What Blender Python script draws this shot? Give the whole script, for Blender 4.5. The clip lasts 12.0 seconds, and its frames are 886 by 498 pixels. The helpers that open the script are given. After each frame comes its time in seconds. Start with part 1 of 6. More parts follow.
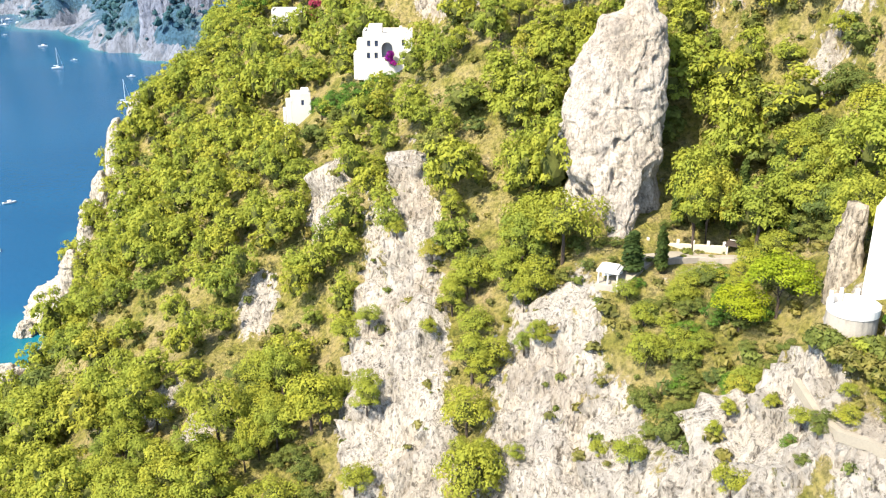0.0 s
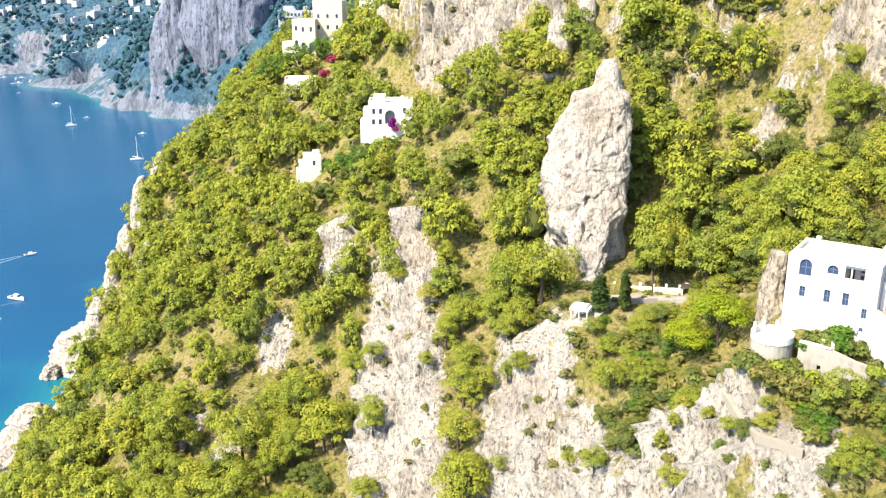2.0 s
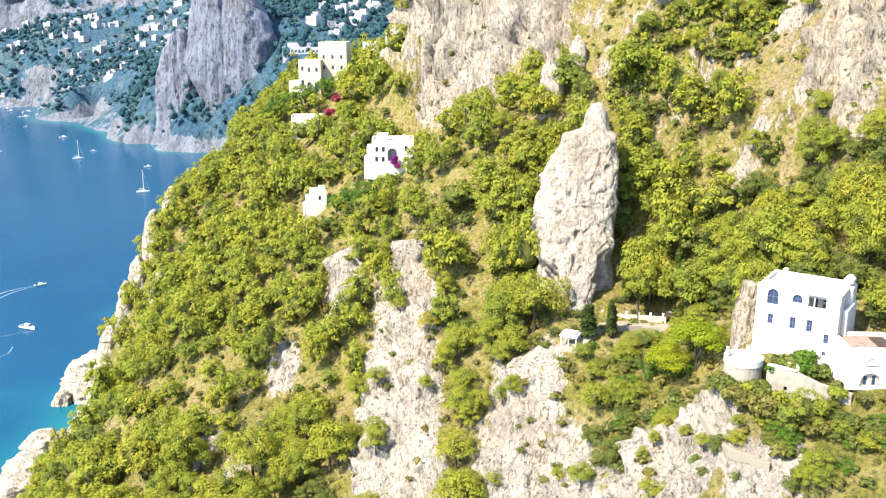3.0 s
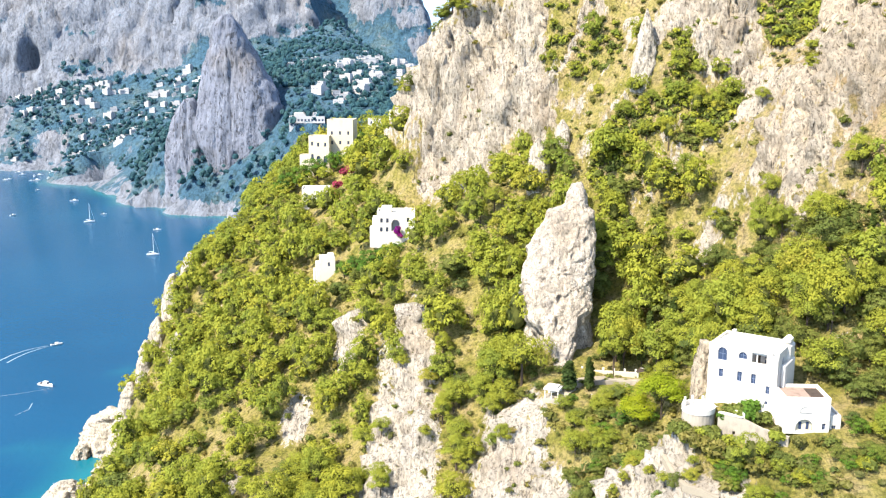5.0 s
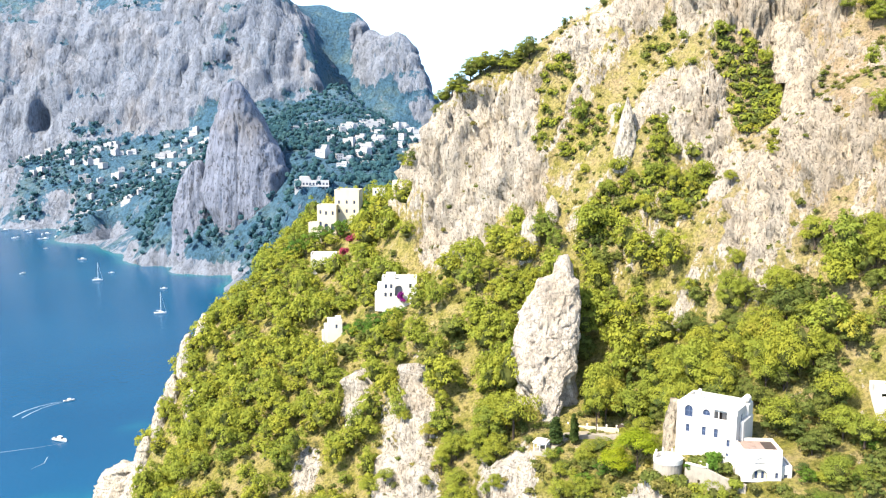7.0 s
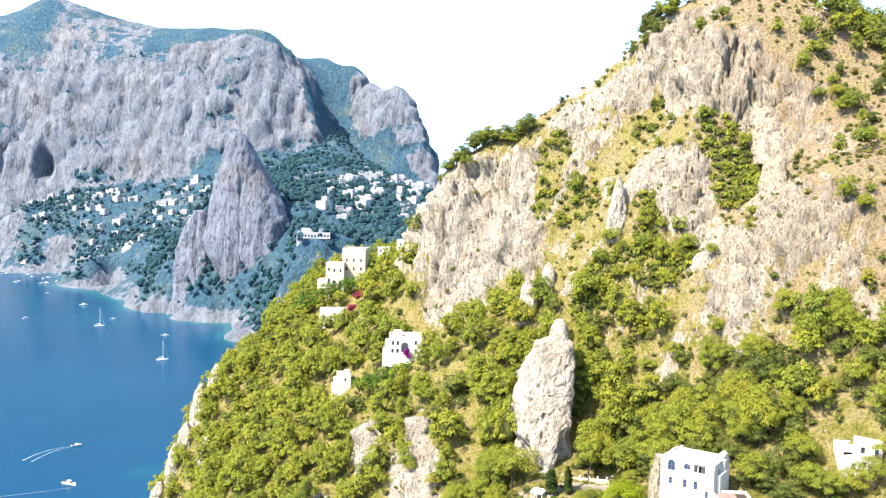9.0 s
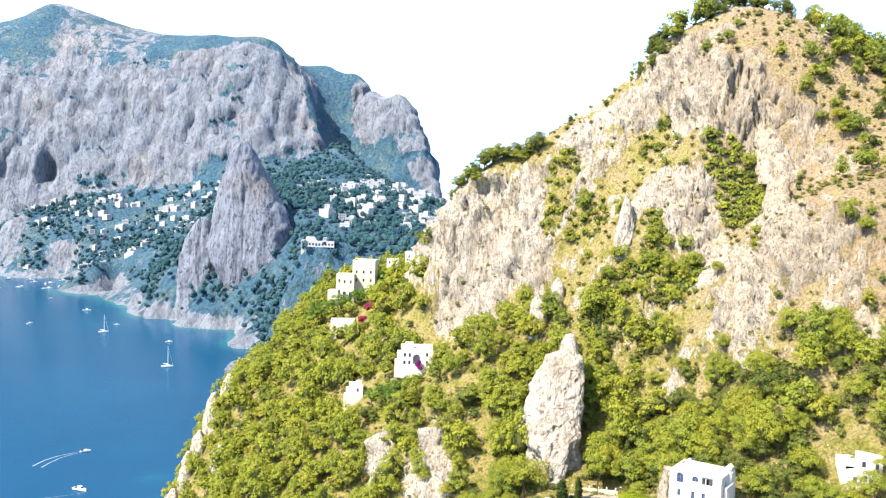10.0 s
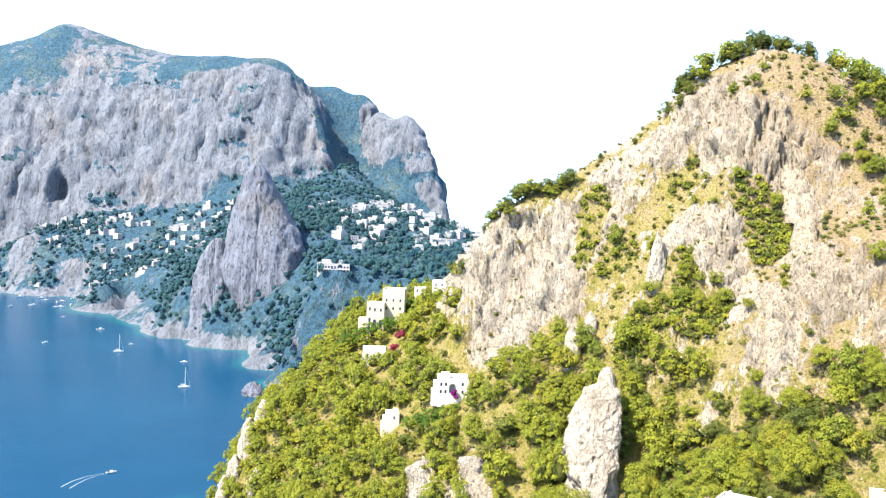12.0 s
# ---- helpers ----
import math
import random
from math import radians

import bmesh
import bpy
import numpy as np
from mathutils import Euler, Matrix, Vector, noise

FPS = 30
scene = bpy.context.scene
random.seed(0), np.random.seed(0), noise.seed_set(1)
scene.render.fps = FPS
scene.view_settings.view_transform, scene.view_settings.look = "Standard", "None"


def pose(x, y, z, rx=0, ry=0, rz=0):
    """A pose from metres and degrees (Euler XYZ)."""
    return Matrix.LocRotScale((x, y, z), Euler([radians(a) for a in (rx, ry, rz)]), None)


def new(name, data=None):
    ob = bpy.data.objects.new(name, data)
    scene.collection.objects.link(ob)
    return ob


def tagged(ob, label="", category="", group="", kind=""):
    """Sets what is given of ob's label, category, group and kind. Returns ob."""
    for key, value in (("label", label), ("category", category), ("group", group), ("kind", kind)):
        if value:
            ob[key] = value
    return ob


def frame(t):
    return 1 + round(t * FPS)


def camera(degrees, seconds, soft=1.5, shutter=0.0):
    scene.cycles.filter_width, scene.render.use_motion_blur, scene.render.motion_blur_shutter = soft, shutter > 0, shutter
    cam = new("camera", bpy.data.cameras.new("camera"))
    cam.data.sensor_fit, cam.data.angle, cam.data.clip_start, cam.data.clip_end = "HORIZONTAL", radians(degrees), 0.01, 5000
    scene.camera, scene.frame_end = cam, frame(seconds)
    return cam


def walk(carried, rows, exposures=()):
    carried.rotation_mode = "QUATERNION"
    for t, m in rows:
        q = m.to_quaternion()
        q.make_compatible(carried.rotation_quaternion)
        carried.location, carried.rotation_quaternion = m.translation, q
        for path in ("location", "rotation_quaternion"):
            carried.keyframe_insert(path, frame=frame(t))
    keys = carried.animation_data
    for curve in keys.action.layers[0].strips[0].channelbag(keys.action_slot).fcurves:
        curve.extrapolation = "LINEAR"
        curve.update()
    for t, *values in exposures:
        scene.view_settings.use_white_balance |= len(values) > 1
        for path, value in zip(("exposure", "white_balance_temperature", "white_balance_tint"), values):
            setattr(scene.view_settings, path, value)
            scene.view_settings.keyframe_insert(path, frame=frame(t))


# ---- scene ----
cam = camera(51.61, 12.0, 1.25)
PATH = [
    (0.0, 1.644, 0.056, 140.831, 69.69, -0.07, 0.558),
    (0.5, 1.917, -5.829, 142.475, 70.08, -0.023, 0.533),
    (1.0, 2.222, -11.758, 144.091, 71.024, -0.006, 0.541),
    (1.5, 2.534, -17.872, 145.784, 71.999, -0.033, 0.551),
    (2.0, 2.846, -23.752, 147.511, 72.985, -0.014, 0.576),
    (2.5, 3.053, -29.731, 149.303, 73.956, -0.023, 0.59),
    (3.0, 3.286, -35.735, 151.026, 74.944, -0.064, 0.625),
    (5.0, 4.119, -59.721, 157.919, 78.747, -0.164, 0.667),
    (5.5, 4.135, -65.676, 159.652, 79.663, -0.218, 0.668),
    (6.0, 4.244, -71.368, 161.368, 80.575, -0.296, 0.686),
    (6.5, 4.29, -77.074, 163.009, 81.46, -0.387, 0.694),
    (7.0, 4.317, -82.805, 164.675, 82.347, -0.457, 0.682),
    (7.5, 4.238, -88.827, 166.395, 83.371, -0.547, 0.67),
    (9.5, -2.01, -109.972, 173.989, 85.57, -1.699, 0.246),
    (10.0, -4.822, -113.87, 175.765, 85.711, -1.873, 0.218),
    (10.5, -8.084, -117.577, 177.55, 85.984, -2.042, 0.204),
    (11.0, -11.407, -120.681, 179.032, 86.188, -2.126, 0.158),
    (11.5, -15.127, -123.391, 180.7, 86.507, -2.234, 0.195),
    (12.0, -18.814, -125.544, 182.149, 86.784, -2.253, 0.223),
]
walk(cam, [(t, pose(x, y, z, rx, ry, rz)) for t, x, y, z, rx, ry, rz in PATH])

# ---- daylight ----
SUN_TO = Vector((-0.50, -0.41, 0.76)).normalized()
sun_el = math.asin(SUN_TO.z)
sun_az = math.atan2(SUN_TO.x, SUN_TO.y)
sun = new("sun", bpy.data.lights.new("sun", "SUN"))
sun.data.energy, sun.data.angle, sun.data.color = 4.2, radians(0.53), (1.0, 0.93, 0.80)
sun.matrix_world = SUN_TO.to_track_quat("Z", "Y").to_matrix().to_4x4()
scene.view_settings.exposure = 1.74

world = bpy.data.worlds.new("sky")
scene.world = world
world.use_nodes = True
wn, wl = world.node_tree.nodes, world.node_tree.links
wn.clear()
w_out, w_bg, w_sky = wn.new("ShaderNodeOutputWorld"), wn.new("ShaderNodeBackground"), wn.new("ShaderNodeTexSky")
w_sky.sky_type, w_sky.sun_disc = "NISHITA", False
w_sky.sun_elevation, w_sky.sun_rotation = sun_el, sun_az
w_sky.altitude, w_sky.air_density, w_sky.dust_density, w_sky.ozone_density = 0, 0.9, 0.7, 0.6
w_bg.inputs["Strength"].default_value = 0.15
# the haze at the sea's rim goes on below the horizon
w_tc, w_sep, w_max, w_com = wn.new("ShaderNodeTexCoord"), wn.new("ShaderNodeSeparateXYZ"), wn.new("ShaderNodeMath"), wn.new("ShaderNodeCombineXYZ")
w_max.operation, w_max.inputs[1].default_value = "MAXIMUM", 0.16
wl.new(w_tc.outputs["Generated"], w_sep.inputs[0])
wl.new(w_sep.outputs["Z"], w_max.inputs[0])
wl.new(w_sep.outputs["X"], w_com.inputs["X"])
wl.new(w_sep.outputs["Y"], w_com.inputs["Y"])
wl.new(w_max.outputs[0], w_com.inputs["Z"])
wl.new(w_com.outputs[0], w_sky.inputs["Vector"])
wl.new(w_sky.outputs[0], w_bg.inputs["Color"])
wl.new(w_bg.outputs[0], w_out.inputs[0])


# ---- materials ----
def material(name, rough=0.9):
    m = bpy.data.materials.new(name)
    m.use_nodes = True
    n, l = m.node_tree.nodes, m.node_tree.links
    b = n["Principled BSDF"]
    b.inputs["Roughness"].default_value = rough
    b.inputs["Specular IOR Level"].default_value = 0.25
    return m, n, l, b


def noise_node(n, l, scale, detail=4.0, rough=0.6, stretch=None, coord="Object"):
    tc = n.new("ShaderNodeTexCoord")
    t = n.new("ShaderNodeTexNoise")
    t.inputs["Scale"].default_value = scale
    t.inputs["Detail"].default_value = detail
    t.inputs["Roughness"].default_value = rough
    if stretch:
        mp = n.new("ShaderNodeMapping")
        mp.inputs["Scale"].default_value = stretch
        l.new(tc.outputs[coord], mp.inputs["Vector"])
        l.new(mp.outputs[0], t.inputs["Vector"])
    else:
        l.new(tc.outputs[coord], t.inputs["Vector"])
    return t


def ramp(n, l, source, stops):
    r = n.new("ShaderNodeValToRGB")
    e = r.color_ramp.elements
    while len(e) < len(stops):
        e.new(0.5)
    for k, (p, c) in enumerate(stops):
        e[k].position, e[k].color = p, (*c, 1)
    l.new(source, r.inputs["Fac"])
    return r


def mix(n, l, fac, a, b, mode="MIX"):
    x = n.new("ShaderNodeMix")
    x.data_type, x.blend_type = "RGBA", mode
    for sock, v in ((x.inputs["Factor"], fac), (x.inputs["A"], a), (x.inputs["B"], b)):
        if isinstance(v, (int, float)):
            sock.default_value = v
        elif isinstance(v, tuple):
            sock.default_value = (*v, 1)
        else:
            l.new(v, sock)
    return x.outputs["Result"]


def bump(n, l, height, bsdf, strength, distance):
    b = n.new("ShaderNodeBump")
    b.inputs["Strength"].default_value, b.inputs["Distance"].default_value = strength, distance
    l.new(height, b.inputs["Height"])
    l.new(b.outputs[0], bsdf.inputs["Normal"])
    return b


def limestone(n, l, size=1.0, grain=(1.0, 0.6, 0.42), light=(0.560, 0.495, 0.400), mid=(0.440, 0.382, 0.302), dark=(0.095, 0.080, 0.064), rust=(0.370, 0.285, 0.190), marks=1.0, joints=0.3):
    """Streaked pale limestone: colour and a height for relief. size: how large the features are."""
    k = 1.0 / size
    streak = noise_node(n, l, 0.42 * k, 9, 0.72, grain)
    fine = noise_node(n, l, 1.5 * k, 5, 0.65, (1.0, 1.0, 0.6))
    stain = noise_node(n, l, 0.07 * k, 3, 0.55)
    pits = n.new("ShaderNodeTexVoronoi")
    pits.inputs["Scale"].default_value = 0.62 * k
    pits.inputs["Randomness"].default_value = 1.0
    mp, tc = n.new("ShaderNodeMapping"), n.new("ShaderNodeTexCoord")
    mp.inputs["Scale"].default_value = (1.0, 0.8, 0.5)
    l.new(tc.outputs["Object"], mp.inputs["Vector"])
    l.new(mp.outputs[0], pits.inputs["Vector"])
    base = ramp(n, l, streak.outputs["Fac"], [(0.345, dark), (0.40, mid), (0.44, light), (0.75, tuple(c * 1.1 for c in light))])
    grit = ramp(n, l, fine.outputs["Fac"], [(0.37, (0.26, 0.24, 0.22)), (0.44, (0.92, 0.92, 0.92)), (0.7, (1.06, 1.06, 1.06))])
    col = mix(n, l, 0.65 * marks, base.outputs[0], grit.outputs[0], "MULTIPLY")
    rusty = ramp(n, l, stain.outputs["Fac"], [(0.52, (0, 0, 0)), (0.72, (0.55, 0.55, 0.55))])
    col = mix(n, l, rusty.outputs[0], col, rust)
    # shade of small pits, painted as dark spots
    pit_shade = ramp(n, l, pits.outputs["Distance"], [(0.05, (0.18, 0.165, 0.14)), (0.17, (1, 1, 1))])
    col = mix(n, l, 0.6 * marks, col, pit_shade.outputs[0], "MULTIPLY")
    seam = noise_node(n, l, 0.20 * k, 5, 0.6, (1.0, 0.3, 0.16))
    crack = ramp(n, l, seam.outputs["Fac"], [(0.455, (1, 1, 1)), (0.485, (0.30, 0.28, 0.25)), (0.515, (1, 1, 1))])
    col = mix(n, l, 0.35 * min(1.0, marks + 0.2), col, crack.outputs[0], "MULTIPLY")
    dash = noise_node(n, l, 1.5 * k, 3, 0.6, (1.0, 0.8, 0.36))
    # short vertical shadows painted as dark dashes
    slit_shade = ramp(n, l, dash.outputs["Fac"], [(0.37, (0.16, 0.145, 0.125)), (0.415, (1, 1, 1))])
    col = mix(n, l, 0.68 * marks, col, slit_shade.outputs[0], "MULTIPLY")
    # joints between blocks, bent by a slow noise, and blocks of slightly different grey
    wobble = noise_node(n, l, 0.30 * k, 3, 0.5)
    bent, spread = n.new("ShaderNodeVectorMath"), n.new("ShaderNodeMapping")
    bent.operation = "MULTIPLY_ADD"
    bent.inputs[1].default_value = (2.6 * size,) * 3
    l.new(wobble.outputs["Color"], bent.inputs[0])
    l.new(tc.outputs["Object"], bent.inputs[2])
    spread.inputs["Scale"].default_value = (1.0, 1.0, 0.42)
    l.new(bent.outputs[0], spread.inputs["Vector"])
    for width, tone, sc in ((0.075, 0.30, 0.36), (0.055, 0.42, 0.95)):
        edge = n.new("ShaderNodeTexVoronoi")
        edge.feature = "DISTANCE_TO_EDGE"
        edge.inputs["Scale"].default_value = sc * k
        l.new(spread.outputs[0], edge.inputs["Vector"])
        line = ramp(n, l, edge.outputs["Distance"], [(0.0, (tone, tone * 0.95, tone * 0.9)), (width, (1, 1, 1))])
        col = mix(n, l, joints, col, line.outputs[0], "MULTIPLY")
    cell = n.new("ShaderNodeTexVoronoi")
    cell.inputs["Scale"].default_value = 0.36 * k
    l.new(spread.outputs[0], cell.inputs["Vector"])
    shade = ramp(n, l, cell.outputs["Color"], [(0.1, (0.80, 0.80, 0.81)), (0.9, (1.10, 1.09, 1.07))])
    col = mix(n, l, 0.8, col, shade.outputs[0], "MULTIPLY")
    h = n.new("ShaderNodeMath")
    h.operation = "MULTIPLY_ADD"
    l.new(streak.outputs["Fac"], h.inputs[0])
    h.inputs[1].default_value = 2.2
    l.new(fine.outputs["Fac"], h.inputs[2])
    return col, h.outputs[0]


def rock_material(name, size=1.0, relief=1.4, **colours):
    m, n, l, b = material(name, 0.95)
    col, h = limestone(n, l, size, **colours)
    l.new(col, b.inputs["Base Color"])
    bump(n, l, h, b, 0.9, relief)
    return m


def ground_material(name, size=1.0, relief=1.3, grass=None, **colours):
    """Limestone where the sheet's cover value is high, dry grass, soil and low herbs elsewhere."""
    m, n, l, b = material(name, 0.95)
    rock, h = limestone(n, l, size, **colours)
    k = 1.0 / size
    g1 = noise_node(n, l, 0.16 * k, 6, 0.65)
    g2 = noise_node(n, l, 1.3 * k, 5, 0.7)
    stops = grass or [(0.30, (0.120, 0.135, 0.018)), (0.42, (0.265, 0.238, 0.045)), (0.54, (0.385, 0.315, 0.105)), (0.66, (0.415, 0.320, 0.150)), (0.80, (0.430, 0.308, 0.182))]
    dry = n.new("ShaderNodeAttribute")
    dry.attribute_name = "dry"
    parched = n.new("ShaderNodeMath")
    parched.operation = "MULTIPLY_ADD"
    l.new(dry.outputs["Fac"], parched.inputs[0])
    parched.inputs[1].default_value = 0.26
    l.new(g1.outputs["Fac"], parched.inputs[2])
    gr = ramp(n, l, parched.outputs[0], stops)
    tuft = ramp(n, l, g2.outputs["Fac"], [(0.36, (0.30, 0.34, 0.26)), (0.54, (0.95, 0.95, 0.95)), (0.72, (1.15, 1.12, 1.0))])
    herb = mix(n, l, 0.85, gr.outputs[0], tuft.outputs[0], "MULTIPLY")
    ochre = mix(n, l, dry.outputs["Fac"], (1.0, 1.0, 1.0), (0.80, 0.75, 0.68))
    rock = mix(n, l, 1.0, rock, ochre, "MULTIPLY")
    at = n.new("ShaderNodeAttribute")
    at.attribute_name = "cover"
    edge = noise_node(n, l, 0.42 * k, 6, 0.7, (1, 1, 0.5))
    s = n.new("ShaderNodeMath")
    s.operation = "MULTIPLY_ADD"
    l.new(edge.outputs["Fac"], s.inputs[0])
    s.inputs[1].default_value = 3.0
    l.new(at.outputs["Fac"], s.inputs[2])
    sel = ramp(n, l, s.outputs[0], [(0.0, (0, 0, 0)), (1.0, (1, 1, 1))])
    sel.color_ramp.elements[0].position, sel.color_ramp.elements[1].position = 0.50, 0.54
    half = n.new("ShaderNodeMath")
    half.operation = "MULTIPLY"
    half.inputs[1].default_value = 0.26
    l.new(s.outputs[0], half.inputs[0])
    l.new(half.outputs[0], sel.inputs["Fac"])
    l.new(mix(n, l, sel.outputs[0], herb, rock), b.inputs["Base Color"])
    bump(n, l, h, b, 1.0, relief * 1.15)
    return m


def leaf_material(name, dark, light):
    """Foliage: each leaf tuft a little different, each tree in its own tone, some light passing through."""
    m, n, l, b = material(name, 0.8)
    b.inputs["Specular IOR Level"].default_value = 0.12
    geo, info = n.new("ShaderNodeNewGeometry"), n.new("ShaderNodeObjectInfo")
    mid = tuple((a + c) / 2 for a, c in zip(dark, light))
    isl = ramp(n, l, geo.outputs["Random Per Island"], [(0.0, dark), (0.5, mid), (1.0, light)])
    tone = n.new("ShaderNodeAttribute")
    tone.attribute_name = "tone"
    own, wrap = n.new("ShaderNodeMath"), n.new("ShaderNodeMath")
    own.operation, wrap.operation = "ADD", "FRACT"
    l.new(tone.outputs["Fac"], own.inputs[0])
    l.new(info.outputs["Random"], own.inputs[1])
    l.new(own.outputs[0], wrap.inputs[0])
    tint = ramp(n, l, wrap.outputs[0], [(0.0, (0.64, 0.76, 0.95)), (0.12, (0.80, 0.88, 0.95)), (0.4, (0.91, 0.96, 0.95)), (0.8, (1.0, 1.0, 0.95)), (0.95, (1.08, 1.05, 0.95)), (1.0, (1.14, 1.02, 1.05))])
    col = mix(n, l, 1.0, isl.outputs[0], tint.outputs[0], "MULTIPLY")
    patch = noise_node(n, l, 0.5, 3, 0.6)
    big = ramp(n, l, patch.outputs["Fac"], [(0.36, (0.84, 0.89, 0.92)), (0.64, (1.06, 1.04, 0.96))])
    col = mix(n, l, 1.0, col, big.outputs[0], "MULTIPLY")
    l.new(col, b.inputs["Base Color"])
    tr = n.new("ShaderNodeBsdfTranslucent")
    l.new(col, tr.inputs["Color"])
    ms = n.new("ShaderNodeMixShader")
    ms.inputs[0].default_value = 0.42
    l.new(b.outputs[0], ms.inputs[1])
    l.new(tr.outputs[0], ms.inputs[2])
    l.new(ms.outputs[0], n["Material Output"].inputs[0])
    return m


def plain(name, colour, rough=0.8, vary=0.12, scale=0.6, metal=0.0):
    """Painted or raw surface with soft stains and a fine grain."""
    m, n, l, b = material(name, rough)
    a = noise_node(n, l, scale, 5, 0.6, (1, 1, 0.45))
    c = noise_node(n, l, scale * 9, 3, 0.6)
    lo = tuple(max(0.0, v * (1 - 1.8 * vary)) for v in colour)
    r = ramp(n, l, a.outputs["Fac"], [(0.32, lo), (0.5, colour), (0.8, tuple(min(0.85, v * (1 + 0.4 * vary)) for v in colour))])
    g = ramp(n, l, c.outputs["Fac"], [(0.3, (1 - vary,) * 3), (0.6, (1, 1, 1))])
    l.new(mix(n, l, 1.0, r.outputs[0], g.outputs[0], "MULTIPLY"), b.inputs["Base Color"])
    b.inputs["Metallic"].default_value = metal
    bump(n, l, c.outputs["Fac"], b, 0.25, 0.02)
    return m


M_GROUND = ground_material("hill ground", marks=0.95, joints=0.2, grain=(1.3, 1.0, 0.26), light=(0.610, 0.540, 0.445), mid=(0.510, 0.450, 0.365))
# bluish rock and grass: distance haze is painted into these base colours
M_FAR_HAZED = ground_material("haze-tinted mountain ground", 7.0, 4.5, marks=0.65, joints=0.3, grain=(1.2, 0.8, 0.2),
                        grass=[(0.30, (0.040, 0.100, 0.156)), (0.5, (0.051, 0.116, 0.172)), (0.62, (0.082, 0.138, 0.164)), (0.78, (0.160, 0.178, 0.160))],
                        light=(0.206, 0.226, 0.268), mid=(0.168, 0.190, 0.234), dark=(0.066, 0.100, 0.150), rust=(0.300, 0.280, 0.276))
M_ROCK = rock_material("pale limestone")
M_TOWER = rock_material("pitted limestone", 0.9, 1.3, grain=(1.0, 1.0, 0.8), marks=0.65, light=(0.560, 0.488, 0.400), mid=(0.465, 0.400, 0.325), dark=(0.170, 0.150, 0.130))
M_CRAG = rock_material("ochre limestone", light=(0.490, 0.410, 0.305), mid=(0.385, 0.318, 0.232), dark=(0.088, 0.070, 0.052))
# limestone with the blue of distance haze painted into its colours
M_FARROCK_HAZED = rock_material("haze-tinted limestone", 5.0, 4.0, grain=(1.5, 1.2, 0.2), joints=0.2, light=(0.212, 0.230, 0.284), mid=(0.172, 0.190, 0.242), dark=(0.058, 0.080, 0.122), rust=(0.235, 0.215, 0.205))
M_PINE = leaf_material("pine needles", (0.244, 0.252, 0.034), (0.316, 0.315, 0.044))
M_UMBRELLA = leaf_material("fresh pine needles", (0.240, 0.272, 0.014), (0.305, 0.330, 0.020))
M_OAK = leaf_material("evergreen leaves", (0.118, 0.134, 0.030), (0.188, 0.202, 0.046))
M_BRIGHT = leaf_material("bright green leaves", (0.079, 0.149, 0.016), (0.139, 0.218, 0.030))
M_CYPRESS = leaf_material("cypress leaves", (0.046, 0.066, 0.013), (0.086, 0.109, 0.024))
M_SCRUB = leaf_material("dry scrub leaves", (0.119, 0.112, 0.020), (0.264, 0.224, 0.073))
M_MAGENTA = leaf_material("magenta bracts", (0.297, 0.010, 0.172), (0.409, 0.020, 0.264))
M_PINK = leaf_material("pink bracts", (0.330, 0.040, 0.079), (0.409, 0.066, 0.119))
M_BARK = plain("bark", (0.081, 0.059, 0.043), 0.95, 0.3, 2.0)
# dark tone for crowns' inner bodies, painted in place of the shade inside
M_INNER_SHADE = plain("painted inner shade", (0.072, 0.078, 0.014), 0.95, 0.2, 1.5)
M_WHITE = plain("lime washed plaster", (0.545, 0.510, 0.452), 0.85, 0.06, 0.35)
M_CREAM = plain("cream plaster", (0.500, 0.440, 0.325), 0.85, 0.07, 0.3)
# greyer plaster: the shade of recesses painted into its base colour
M_SHADE = plain("shade-toned plaster", (0.420, 0.400, 0.375), 0.9, 0.1, 0.5)
M_TERRA = plain("terracotta", (0.260, 0.186, 0.149), 0.9, 0.18, 0.8)
M_STONE = plain("dry stone", (0.300, 0.265, 0.215), 0.95, 0.16, 0.9)
M_PATH = plain("beaten path", (0.248, 0.214, 0.161), 0.95, 0.1, 0.5)
M_WOOD = plain("blue painted wood", (0.124, 0.149, 0.223), 0.6, 0.12, 1.5)
M_DARKWOOD = plain("dark timber", (0.062, 0.046, 0.037), 0.7, 0.2, 1.5)
M_HULL = plain("white gelcoat", (0.600, 0.600, 0.600), 0.3, 0.03, 0.2)
M_METAL = plain("grey alloy", (0.55, 0.56, 0.58), 0.4, 0.05, 0.5, 0.7)
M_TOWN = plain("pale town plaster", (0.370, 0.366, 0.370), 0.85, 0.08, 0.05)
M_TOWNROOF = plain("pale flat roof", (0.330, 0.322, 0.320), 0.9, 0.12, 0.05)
# leaf green shifted to teal, haze painted into the colour
M_WOODS_HAZED = leaf_material("haze-tinted far woodland", (0.036, 0.096, 0.120), (0.064, 0.130, 0.142))


def glass_material():
    m, n, l, b = material("window glass", 0.05)
    b.inputs["Base Color"].default_value = (0.035, 0.05, 0.09, 1)
    b.inputs["Specular IOR Level"].default_value = 0.6
    return m


M_GLASS = glass_material()


